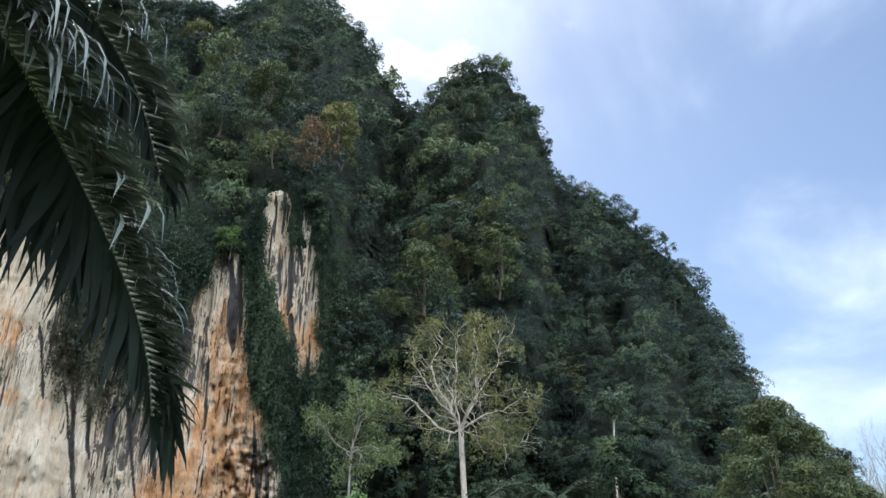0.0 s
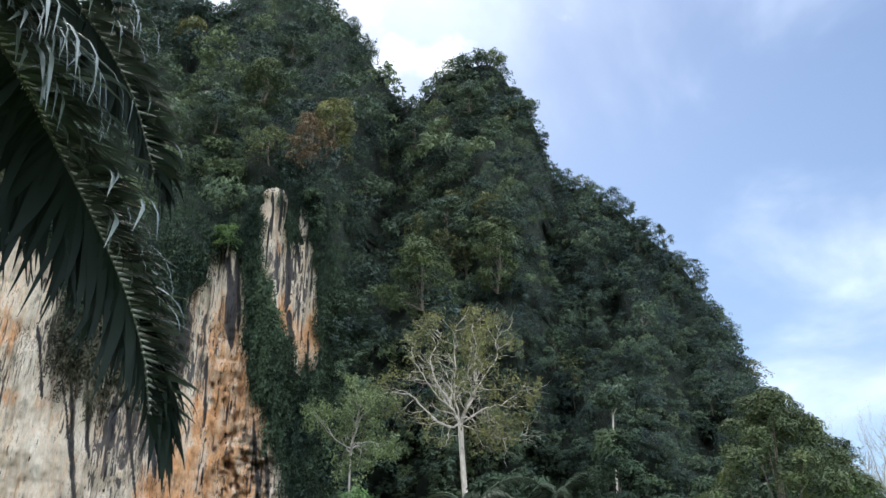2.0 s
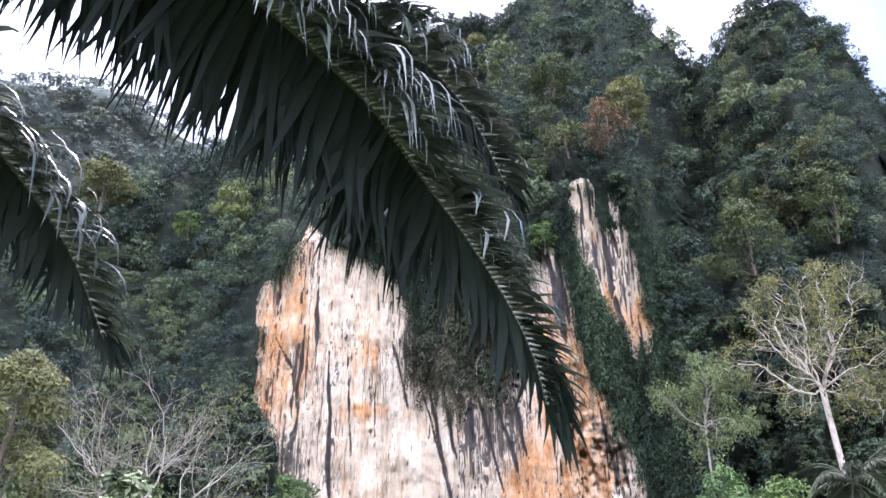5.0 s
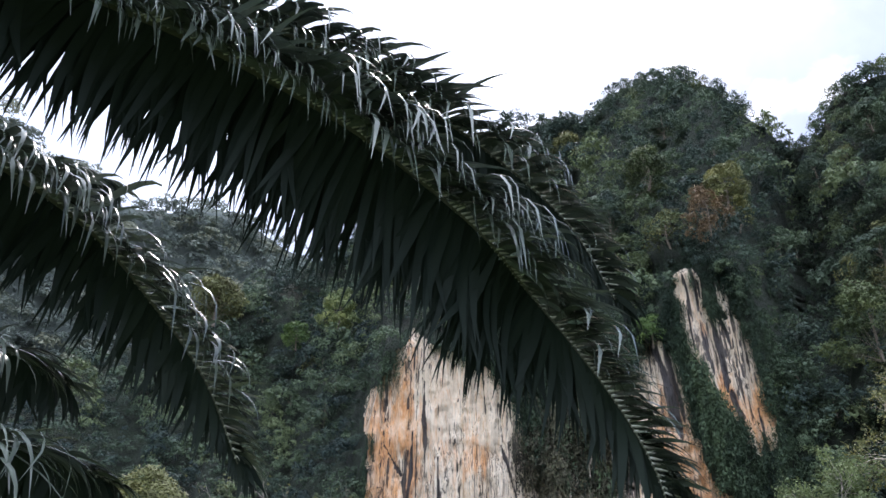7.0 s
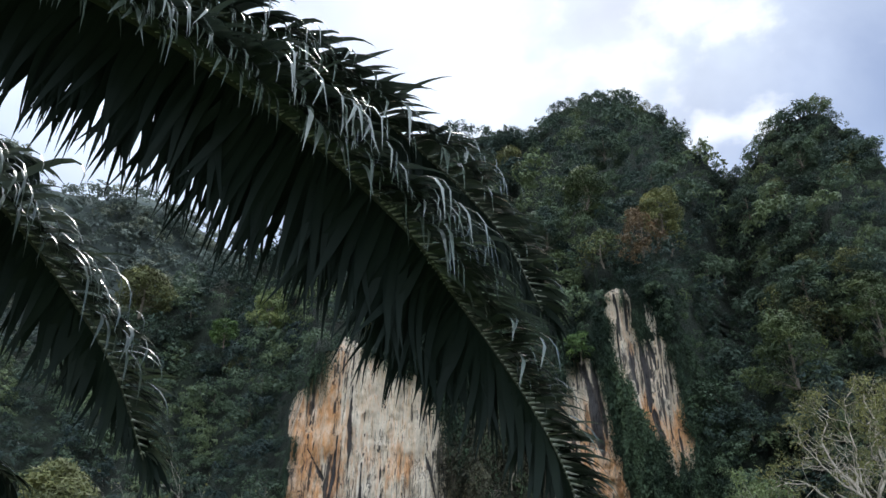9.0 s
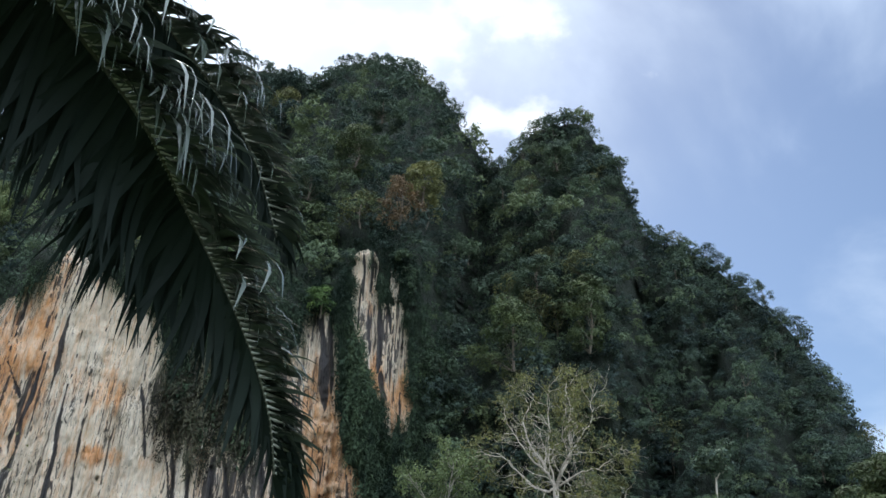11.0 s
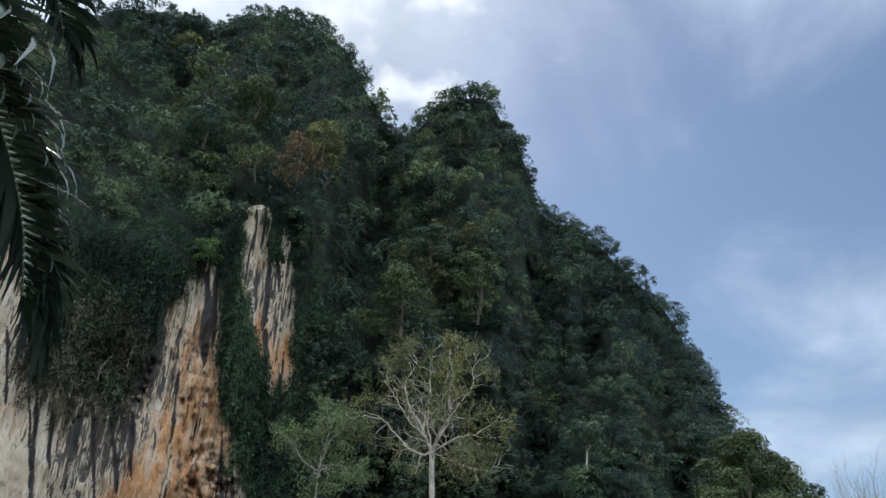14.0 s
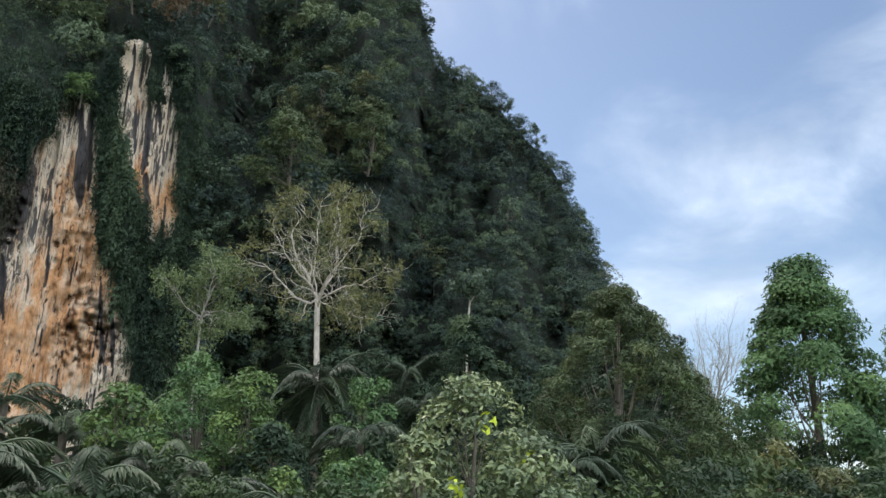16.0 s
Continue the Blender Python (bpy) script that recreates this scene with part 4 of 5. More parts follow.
def leafy(name, label, seed, place, height, width, mat, leaf=0.3, n=1600, trunk_r=0.18, bark=None, bare=0.45, category="tree", group="", lobes=12, hang=0.0, slim=0.5, profile=(0.75, 1.0, 0.92, 0.7, 0.3), tight=1.0):
    """A dense tree or bush: a stem with limbs into the lobes, and a crown of leaf clumps. profile: half widths from the crown's foot to its top."""
    rng = np.random.default_rng(seed)
    root = thing(name, label, category, place, group)
    crown_h = height * (1 - bare)
    half = np.array([width / 2, width / 2, crown_h])
    foot = np.array([0, 0, height * bare])
    clumps = int(lobes * 2.2)
    up = rng.permutation((np.arange(clumps) + rng.uniform(0, 1, clumps)) / clumps) ** 0.9
    a = np.arange(clumps) * 2.4 + rng.normal(size=clumps) * 0.3
    out = np.interp(up, np.linspace(0, 1, len(profile)), profile) * rng.uniform(0.35, 0.95, clumps) ** 0.6 * (0.86 + 0.18 * np.sin(a * 2 + seed))
    c = np.stack([np.cos(a) * out, np.sin(a) * out, up * 0.93], axis=1)
    c[0] = (0, 0, 0.93)
    size = rng.uniform(0.65, 1.4, clumps) * 1.3 / clumps ** 0.38 * tight
    n = int(n * 1.2)
    # leaves as large as it takes to close the clumps
    leaf = min(max(leaf, math.sqrt(2.0 * math.pi * ((size * width / 2) ** 2).sum() / (n * 0.3))), leaf * (1.5 if np.linalg.norm(np.asarray(place)[:2]) > 45 else 1.0))
    pick = rng.choice(clumps, n, p=size ** 2 / (size ** 2).sum())
    way = unit(c * np.array([1, 1, 0.5]) + np.array([0, 0, 0.05]))
    d = unit(rng.normal(size=(n, 3)) + way[pick] * 0.7 + np.array([0, 0, 0.55]))
    p = (c[pick] * half + d * (size[pick] * rng.uniform(0.62, 1.05, n))[:, None] * width / 2 * np.array([1, 1, 0.72])) + foot
    p[:, 2] = np.maximum(p[:, 2] - hang * rng.uniform(0, 1, n) ** 2, 0.15)
    tone = np.clip(rng.normal(size=clumps) * 0.22 + 0.45, 0, 1)[pick]
    lines = []
    w7 = np.linspace(0, 1, 7)[:, None]
    stem = w7 * (foot + np.array([0, 0, crown_h * 0.7])) + np.sin(w7 * 3) * rng.normal(size=(1, 3)) * np.array([0.03, 0.03, 0]) * height
    stem[0] = (0, 0, -0.2)
    lines.append((stem, trunk_r * np.linspace(1.15, 0.4, 7), 7))
    for k in range(min(clumps, 26)):
        t = c[k] * half + foot
        i = int(np.clip((t[2] / height - 0.22) * 7, 0, 5))
        w = np.linspace(0, 1, 4)[:, None]
        lines.append((stem[i] + (t - stem[i]) * w + np.sin(w * 3.14) * np.array([[0, 0, -0.04 * height]]) * rng.uniform(0, 1), trunk_r * 0.26 * np.linspace(1, 0.25, 4), 3))
    part("trunk", tubes_mesh("trunk", lines, bark or DARK_BARK), root)
    q = leaf_quads(rng, p, d, leaf, slim, 0.2 + hang, 0.18, 0.42)
    part("crown", leaf_mesh("crown", q if np.linalg.norm(np.asarray(place)[:2]) < 45 else leaf_tris(q), mat, tone), root)
    return root


def build_pale_tree():
    """The tall tree before the cliff: straight trunk, a few crooked leaders, a domed open crown."""
    rng = np.random.default_rng(5)
    root = thing("tree", "tall spreading tree with pale bark and thin yellow-green leaves", "tree", spot(1.45, 70))
    lines, tips = [], []
    z = np.linspace(-0.3, 20.4, 14)
    trunk = np.stack([0.25 * np.sin(z * 0.22), 0.15 * np.sin(z * 0.3 + 1), z], axis=1)
    lines.append((trunk, np.interp(z, [0, 3, 18, 20.4], [0.48, 0.31, 0.23, 0.24]), 10))
    top = trunk[-1] - np.array([0, 0, 0.25])
    # leaders: bends away from the fork as (across, depth, up), and the thickness at the fork
    leaders = [([(-0.6, 0, -0.4), (-1.9, 0.2, 0.2), (-3.1, 0.3, 1.4), (-4.0, 0.2, 2.5), (-5.6, 0.0, 2.8), (-6.8, -0.4, 2.5)], 0.21),
               ([(-0.3, 0.1, 0.5), (-1.1, 0.3, 2.2), (-2.2, 0.5, 4.0), (-2.6, 0.6, 6.0), (-1.8, 0.8, 7.6), (-1.5, 0.8, 8.6)], 0.22),
               ([(0.4, -0.1, 0.6), (1.4, -0.3, 3.0), (1.3, -0.4, 4.7), (1.6, -0.5, 6.3), (1.2, -0.5, 8.4), (1.4, -0.4, 9.2)], 0.24),
               ([(0.9, -0.2, 2.2), (2.2, -0.6, 3.9), (3.4, -0.8, 5.6), (3.2, -1.2, 7.0), (3.9, -1.2, 8.0)], 0.15),
               ([(0.5, 0.2, -0.3), (2.1, 0.6, -0.7), (3.6, 0.8, -1.2), (4.8, 1.2, -1.2), (5.8, 1.0, -0.6)], 0.12),
               ([(0.5, 0.2, 0.3), (2.4, 0.6, 1.5), (3.9, 0.9, 2.0), (5.2, 0.9, 2.8), (5.9, 0.6, 3.8)], 0.15),
               ([(-0.5, 0.0, 2.6), (-0.3, -0.3, 5.0), (-0.5, -0.6, 6.9), (-0.1, -0.7, 9.0)], 0.15),
               ([(-0.2, 0.8, 0.6), (-0.9, 2.4, 2.2), (-0.6, 3.8, 4.2), (-1.2, 4.4, 6.2)], 0.17),
               ([(0.2, -0.8, 0.5), (1.0, -2.6, 1.8), (0.6, -3.8, 3.6), (1.2, -4.4, 5.6)], 0.16),
               ([(-0.6, -0.6, 0.9), (-2.3, -1.6, 2.2), (-3.4, -2.2, 4.1), (-4.3, -2.0, 5.3)], 0.16)]
    for bends, r in leaders:
        pts = np.array([(0, 0, 0)] + bends) + top
        u = np.linspace(0, len(pts) - 1, 4 * len(pts))
        line = np.stack([np.interp(u, np.arange(len(pts)), pts[:, k]) for k in range(3)], axis=1)
        line[1:-1] = line[1:-1] * 0.5 + (line[:-2] + line[2:]) * 0.25 + rng.normal(size=(len(u) - 2, 3)) * 0.05
        rad = r * 0.55 * np.linspace(1, 0.2, len(u))
        lines.append((line, rad, 6))
        for f in np.linspace(0.22, 1.0, 12):
            i = min(int(f * (len(u) - 1)), len(u) - 2)
            d = unit(line[i + 1] - line[i])
            out = unit(np.cross(np.cross(d, rng.normal(size=3)), d) + d * 0.8 + 0.35 * unit(line[i] - top - np.array([0, 0, 3.0])))
            grow(rng, line[i], out, (2.6 - 1.1 * f) * rng.uniform(0.8, 1.2), np.maximum(rad[i] * 0.5, 0.03), 2, lines, tips, 0.05, 0.28, (2, 3), 0.62, 0.25)
    part("trunk", tubes_mesh("trunk", lines, PALE_BARK), root)
    # leaves only round the outer twigs
    tips = np.array(tips)
    shell = np.linalg.norm((tips - top - np.array([-0.4, 0, 3.6])) / np.array([6.2, 5.2, 5.8]), axis=1)
    tips = tips[(shell > 0.70 + 0.25 * rng.uniform(-1, 1, len(tips))) & (shell < 1.22)]
    q = leaf_tris(spray(rng, tips, 13, 0.5, 0.25, 0.6, 0.1))
    part("crown", leaf_mesh("crown", q, OLIVE, np.repeat(rng.uniform(0.1, 1.0, len(tips)), 13)), root)


build_pale_tree()
make_tree("tree", "slender young tree with a light layered crown", 8, spot(-5.7, 68), 22.8, 17.8, 0.13, 5.0, SAGE, GREY_BARK, leaf=0.27, per=40, levels=2, mains=7, reach=0.7, rise=0.0, tilt=1.1)
make_tree("tree", "tall tree with a white trunk and a drooping crown", 9, spot(12.15, 86), 28.8, 26.6, 0.15, 4.6, FOREST, PALE_BARK, leaf=0.4, per=16, levels=2, mains=5, rise=-0.12, droop=0.8)
make_tree("tree", "leafless grey tree with fine twigs against the sky", 21, spot(27.7, 85), 21.5, 11.5, 0.2, 5.0, OLIVE, GREY_BARK, per=0, levels=3, mains=7, kids=(4, 5), rise=0.2, tilt=0.6)
make_tree("tree", "low leafless tree with tangled grey branches", 22, spot(-43.4, 55), 18.0, 7.0, 0.2, 7.0, OLIVE, GREY_BARK, leaf=0.25, per=1, levels=3, mains=7, kids=(4, 5), rise=0.02)
make_tree("tree", "low leafless tree with tangled grey branches", 23, spot(-39.5, 57), 13.5, 5.0, 0.18, 7.0, OLIVE, GREY_BARK, leaf=0.25, per=1, levels=3, mains=6, kids=(4, 5), rise=0.02)
leafy("tree", "tall broad-crowned tree with bright green leaves", 31, spot(33.3, 75), 24.2, 15.8, LEAFY_GREEN, 0.30, 46000, 0.45, None, 0.12, lobes=72, profile=(0.8, 1.0, 1.0, 0.82, 0.60, 0.36, 0.10), tight=1.12)
leafy("tree", "broad-crowned green tree at the edge of the wood", 32, spot(39.2, 78), 18.5, 9.0, LEAFY_GREEN, 0.38, 12000, 0.35, None, 0.2, lobes=16)
leafy("tree", "dense dark tree with olive leaf tufts", 33, spot(21.8, 55), 17.2, 14.6, DUSKY, 0.24, 46000, 0.4, None, 0.04, lobes=84, profile=(1.0, 1.0, 0.86, 0.62, 0.2), tight=0.72)
leafy("tree", "leafy tree with a pale crown", 34, spot(-51.5, 55), 18.6, 7.5, OLIVE, 0.28, 8000, 0.25, None, 0.3, lobes=18)
leafy("tree", "fresh green small tree below the cliff", 35, spot(-34.5, 60), 13.0, 6.5, BRIGHT, 0.26, 6000, 0.2, None, 0.25, lobes=14)


# ---------------------------------------------------------------- plants on the slope
leafy("tree", "withered orange-brown tree on the steep slope", 51, on_slope(-10.1, 31.2) + np.array([0.3, -5.0, 0]), 8.6, 6.2, RUSSET, 0.32, 1700, 0.12, DARK_BARK, 0.05, lobes=20, hang=0.8)
leafy("bush", "bright green bush on the cliff edge", 52, on_slope(-15.8, 25.4) + np.array([0, -1.2, 0]), 4.6, 4.2, BRIGHT, 0.4, 1500, 0.1, None, 0.2, "bush", lobes=12)
leafy("tree", "yellow-green tree high on the hill", 53, on_slope(-20.8, 37.6) + np.array([1.5, -5.0, 0]), 8.5, 9.5, OLIVE, 0.4, 4000, 0.2, None, 0.05, lobes=18)
leafy("tree", "rounded yellow-green tree above the cliff", 54, on_slope(-8.6, 32.6) + np.array([0.5, -5.0, 0]), 8.0, 7.5, OLIVE, 0.36, 3600, 0.2, None, 0.05, lobes=16)
leafy("tree", "pale green tree with a domed crown on the forest ridge", 55, on_slope(-48.9, 25.2) * np.array([0.93, 0.93, 1.0]), 11.0, 14.0, OLIVE, 0.6, 3600, 0.35, None, 0.35, lobes=22)
leafy("tree", "leafy grey-green tree on the slope beside the cliff", 57, on_slope(-39.7, 26.0) * np.array([0.95, 0.95, 1.0]), 9.0, 9.0, SAGE, 0.4, 3600, 0.2, None, 0.1, lobes=24)
leafy("bush", "fresh green bush on the forest slope", 56, on_slope(-42.7, 24.6) * np.array([0.95, 0.95, 1.0]), 6.0, 5.5, BRIGHT, 0.42, 1600, 0.12, None, 0.2, "bush", lobes=12)

for k, (b, e, h, w, mat, lab) in enumerate([
        (4.2, 23.4, 13.5, 7.5, DUSKY, "tall pale-leaved tree standing out of the slope forest"),
        (-1.4, 22.6, 10.0, 11.0, DUSKY, "broad domed green tree on the slope"),
        (0.6, 27.0, 8.0, 8.5, FOREST, "rounded tree on the rib of the slope"),
        (-2.0, 33.0, 8.0, 9.0, FOREST, "rounded tree in the gully of the slope"),
        (2.6, 35.5, 7.0, 8.0, FOREST, "domed tree below the second summit"),
        (-14.5, 35.5, 8.0, 9.5, DUSKY, "rounded yellow-green tree above the cliff"),
        (-18.0, 33.0, 8.0, 9.0, FOREST, "domed tree above the cliff"),
        (-12.5, 38.5, 8.0, 9.0, FOREST, "domed tree below the main summit")]):
    leafy("tree", lab, 640 + k, on_slope(b, e) * np.array([0.955, 0.955, 1.0]) + np.array([0, 0, -1.5]), h, w, mat, 0.34, 5200, 0.2, DARK_BARK, 0.0, lobes=26)


def slope_trees():
    """Trees that stand out of the canopy, on the slope and along the ridge."""
    rng = np.random.default_rng(77)
    kinds = []
    for k in range(4):
        kinds.append(leafy("tree", "crooked evergreen tree rooted on the limestone hill", 600 + k, (0, 0, -60 - 20 * k), 7.0, 5.5 + 0.6 * k, (FOREST, VINE, FOREST, OLIVE)[k], 0.42, 800, 0.14, (DARK_BARK, DARK_BARK)[k % 2], 0.3, "tree", "trees on the hill", 9 + k))
    for k in range(2):
        kinds.append(make_tree("tree", "thin ridge-top tree with an open layered crown", 620 + k, (0, 0, -160 - 20 * k), 7.0, 3.6, 0.13, 3.2, FOREST, DARK_BARK, leaf=0.42, per=18, levels=2, mains=4, reach=0.7, kids=(2, 2), group="trees on the hill"))
    spots = [(b, np.interp(b, RIDGE_B, RIDGE_E) - 1.2) for b in np.arange(-25, 25, 0.85) + rng.normal(size=59) * 0.25]
    spots += [(rng.uniform(-46, 22), rng.uniform(14, 41)) for _ in range(115)]
    first = list(kinds)
    for b, e in spots:
        if e > np.interp(b, RIDGE_B, RIDGE_E) - 1.0 or (inside(WALL_RIM, np.array([b]), np.array([e + 1.0]))[0] or inside(PANEL_RIM, np.array([b]), np.array([e + 1.0]))[0]):
            continue
        if -26 < b < -9 and e < 31:
            continue
        p = on_slope(b, e)
        k = rng.integers(6)
        sc = rng.uniform(0.55, 1.0) * (0.8 if e > np.interp(b, RIDGE_B, RIDGE_E) - 2 else 1.05)
        m = Matrix.LocRotScale(Vector(p - np.array([0, 0, 0.5])), Euler((rng.normal() * 0.08, rng.normal() * 0.08, rng.uniform(0, 6.28))), Vector((sc, sc, sc * rng.uniform(0.85, 1.2))))
        if first and kinds[k] in first:
            first.remove(kinds[k])
            kinds[k].matrix_basis = m
            kinds[k].rotation_mode = "XYZ"
        else:
            copy_thing(kinds[k], Matrix.Translation(m.translation) @ m.to_quaternion().to_matrix().to_4x4() @ Matrix.Diagonal((*[a / b_ for a, b_ in zip(m.to_scale(), kinds[k].scale)], 1)))


slope_trees()


# ---------------------------------------------------------------- thicket at the foot of the hill
# bearing, distance, height of the stem, length and number of fronds
PALMS = [(1.8, 48, 9.3, 4.2, 24), (7.4, 60, 12.2, 3.0, 16), (-16.4, 48, 7.4, 3.4, 11), (-13.2, 40, 5.2, 3.6, 12), (-10.0, 42, 4.8, 3.4, 11), (-18.5, 44, 5.4, 3.2, 10), (4.8, 38, 5.2, 3.2, 11), (-7.6, 34, 3.4, 3.2, 11), (17.8, 28, 3.2, 2.6, 10), (-4.2, 30, 2.6, 2.8, 10), (9.0, 55, 8.6, 3.2, 10), (-14.8, 30, 2.4, 3.0, 11), (-8.4, 56, 8.6, 3.4, 10), (14.8, 34, 4.4, 2.6, 9), (-11.5, 26, 2.4, 3.2, 11), (-17.6, 27, 2.8, 3.0, 10), (1.4, 26, 1.7, 2.6, 9), (19.6, 30, 4.0, 3.0, 10)]


def build_thicket():
    rng = np.random.default_rng(91)
    items = []
    for far, share, size in ((24, 0.30, 1.1), (31, 0.42, 1.3), (40, 0.55, 1.6), (52, 0.72, 1.9), (66, 0.88, 2.3), (82, 1.0, 2.7)):
        b = -64.0
        while b < 44:
            top = np.interp(b, THICKET_B, THICKET_E) * share * rng.uniform(0.72, 1.08)
            d = far * rng.uniform(0.9, 1.1)
            z = 1.6 + d * math.tan(radians(top))
            r = size * rng.uniform(0.7, 1.3)
            tone = float(np.clip(0.33 + rng.normal() * 0.3, 0, 1))
            k = rng.integers(12)
            while z > 0.4:
                items.append((NEAR_BUSHES[k % 6] if far < 35 else BUSHES[k], rng.uniform(0, 6.28), (r, r, r * rng.uniform(0.8, 1.2)), spot(b + rng.normal() * 0.3, d, z=z - r * 0.7), tone))
                z -= r * 1.5
                if z < 1.6 + d * math.tan(radians(top)) - 5:
                    break
            b += math.degrees(r * 1.05 / d)
    for b, d, h, ln, _ in PALMS:
        for _ in range(4):
            r = rng.uniform(1.0, 1.5)
            items.append((BUSHES[rng.integers(12)], rng.uniform(0, 6.28), (r, r, r * 1.2), spot(b + rng.normal() * 1.0, d - rng.uniform(0.6, 1.8), z=h * rng.uniform(0.45, 0.86)), float(np.clip(0.3 + rng.normal() * 0.2, 0, 1))))
    gather("thicket", "tangled green undergrowth at the foot of the hill", "undergrowth", [i for i in items if i[0].shape[1] == 3], SCRUB)
    gather("undergrowth", "leafy green shrubs growing densely at the wood's edge", "undergrowth", [i for i in items if i[0].shape[1] == 4], SCRUB)


build_thicket()


def palm_leaf(rng, way, length, lift, sag, leaf):
    """One feather leaf as a mesh: arched stalk with hanging slim leaflets; starts at the origin."""
    n = 15
    t = np.linspace(0, 1, n)
    flat = np.array([math.cos(way), math.sin(way), 0])
    line = flat * (t * length * 0.86)[:, None] + np.array([0, 0, 1.0]) * (lift * t - sag * t ** 2.2)[:, None] * length
    v, f = tube(line, np.linspace(0.05, 0.008, n), 4)
    tri = np.concatenate([f[:, [0, 1, 2]], f[:, [0, 2, 3]]])
    m = 84
    ft = np.linspace(0.12, 0.99, m)
    quads = []
    for side in (1, -1):
        at = np.stack([np.interp(ft, t, line[:, k]) for k in range(3)], axis=1)
        across = np.array([-flat[1], flat[0], 0]) * side
        size = leaf * np.interp(ft, [0, 0.3, 0.8, 1], [0.5, 1, 0.85, 0.4])[:, None] * rng.uniform(0.85, 1.1, (m, 1))
        ax = unit(across * rng.uniform(0.5, 0.9, (m, 1)) + flat * np.linspace(0.3, 1.0, m)[:, None] + np.array([0, 0, -1.0]) * rng.uniform(0.2, 0.75, (m, 1)))
        w = unit(np.cross(ax, np.array([0, 0, 1.0]))) * 0.024
        mid = at + ax * size * 0.45
        quads.append(np.stack([at, mid + w, at + ax * size + np.array([0, 0, -0.12]) * size, mid - w], axis=1))
    q = np.concatenate(quads)
    i = np.arange(len(q))[:, None] * 4 + len(v)
    lf = np.concatenate([i + np.array([[0, 1, 2]]), i + np.array([[0, 2, 3]])], axis=1).reshape(-1, 3)
    return mesh_arrays("frond", np.concatenate([v, q.reshape(-1, 3)]), np.concatenate([tri, lf]), FAR_PALM, np.full(len(v) + q.size // 3, rng.uniform(0.1, 0.8)))


def make_palm(seed, place, height, length, count, label="feather palm with drooping dark fronds in the thicket"):
    rng = np.random.default_rng(seed)
    root = thing("palm_tree", label, "palm", place, "palms in the thicket")
    z = np.linspace(-0.2, height, 16)
    lean = rng.normal(size=2) * 0.03
    core = np.stack([lean[0] * z, lean[1] * z, z], axis=1)
    part("trunk", tubes_mesh("trunk", [(core, 0.17 + 0.015 * (np.arange(16) % 2) + np.linspace(0.06, 0, 16), 9)], DARK_BARK), root)
    for k in range(count):
        up = rng.uniform(0.15, 1.15) if k < 13 else rng.uniform(-1.3, -0.2)
        ob = part("frond", palm_leaf(rng, k * 2.4 + rng.uniform(-0.3, 0.3), length * rng.uniform(0.8, 1.1), up, rng.uniform(0.35, 0.8) + max(up, 0) * 0.35, length * 0.2), root)
        ob.location = core[-1]
    return root


for k, (b, d, h, ln, c) in enumerate(PALMS):
    make_palm(700 + k, spot(b, d), h, ln, c)

leafy("bush", "large-leaved shrub with pale drooping leaves", 71, spot(12.4, 18), 4.5, 3.3, BROAD, 0.135, 5600, 0.08, None, 0.05, "bush", lobes=44, hang=0.12, slim=0.42)
leafy("bush", "large-leaved shrub with pale drooping leaves", 72, spot(15.9, 17), 3.1, 2.4, BROAD, 0.135, 3400, 0.07, None, 0.05, "bush", lobes=28, hang=0.12, slim=0.42)
leafy("bush", "large-leaved shrub with pale drooping leaves", 74, spot(8.9, 17.2), 3.2, 2.2, BROAD, 0.135, 3200, 0.07, None, 0.05, "bush", lobes=26, hang=0.12, slim=0.42)
leafy("bush", "dark glossy large-leaved shrub below the cliff", 73, spot(-44.6, 26), 6.4, 3.4, BROAD, 0.27, 2600, 0.09, None, 0.15, "bush", lobes=16, hang=0.2)
shrub = [o for o in bpy.data.objects if o.name.startswith("bush") and o["label"].startswith("large-leaved")][0]
YR = np.random.default_rng(4)
for at in ((-0.1, -1.35, 3.35), (-0.75, -1.5, 2.2), (0.7, -1.45, 2.7)):
    d = unit(YR.normal(size=(10, 3)))
    part("leaf_cluster", leaf_mesh("leaf_cluster", leaf_quads(YR, np.array(at) + d * 0.16, d, 0.17, 0.45, 0.5), YELLOW), shrub, "bright yellow withering leaves")
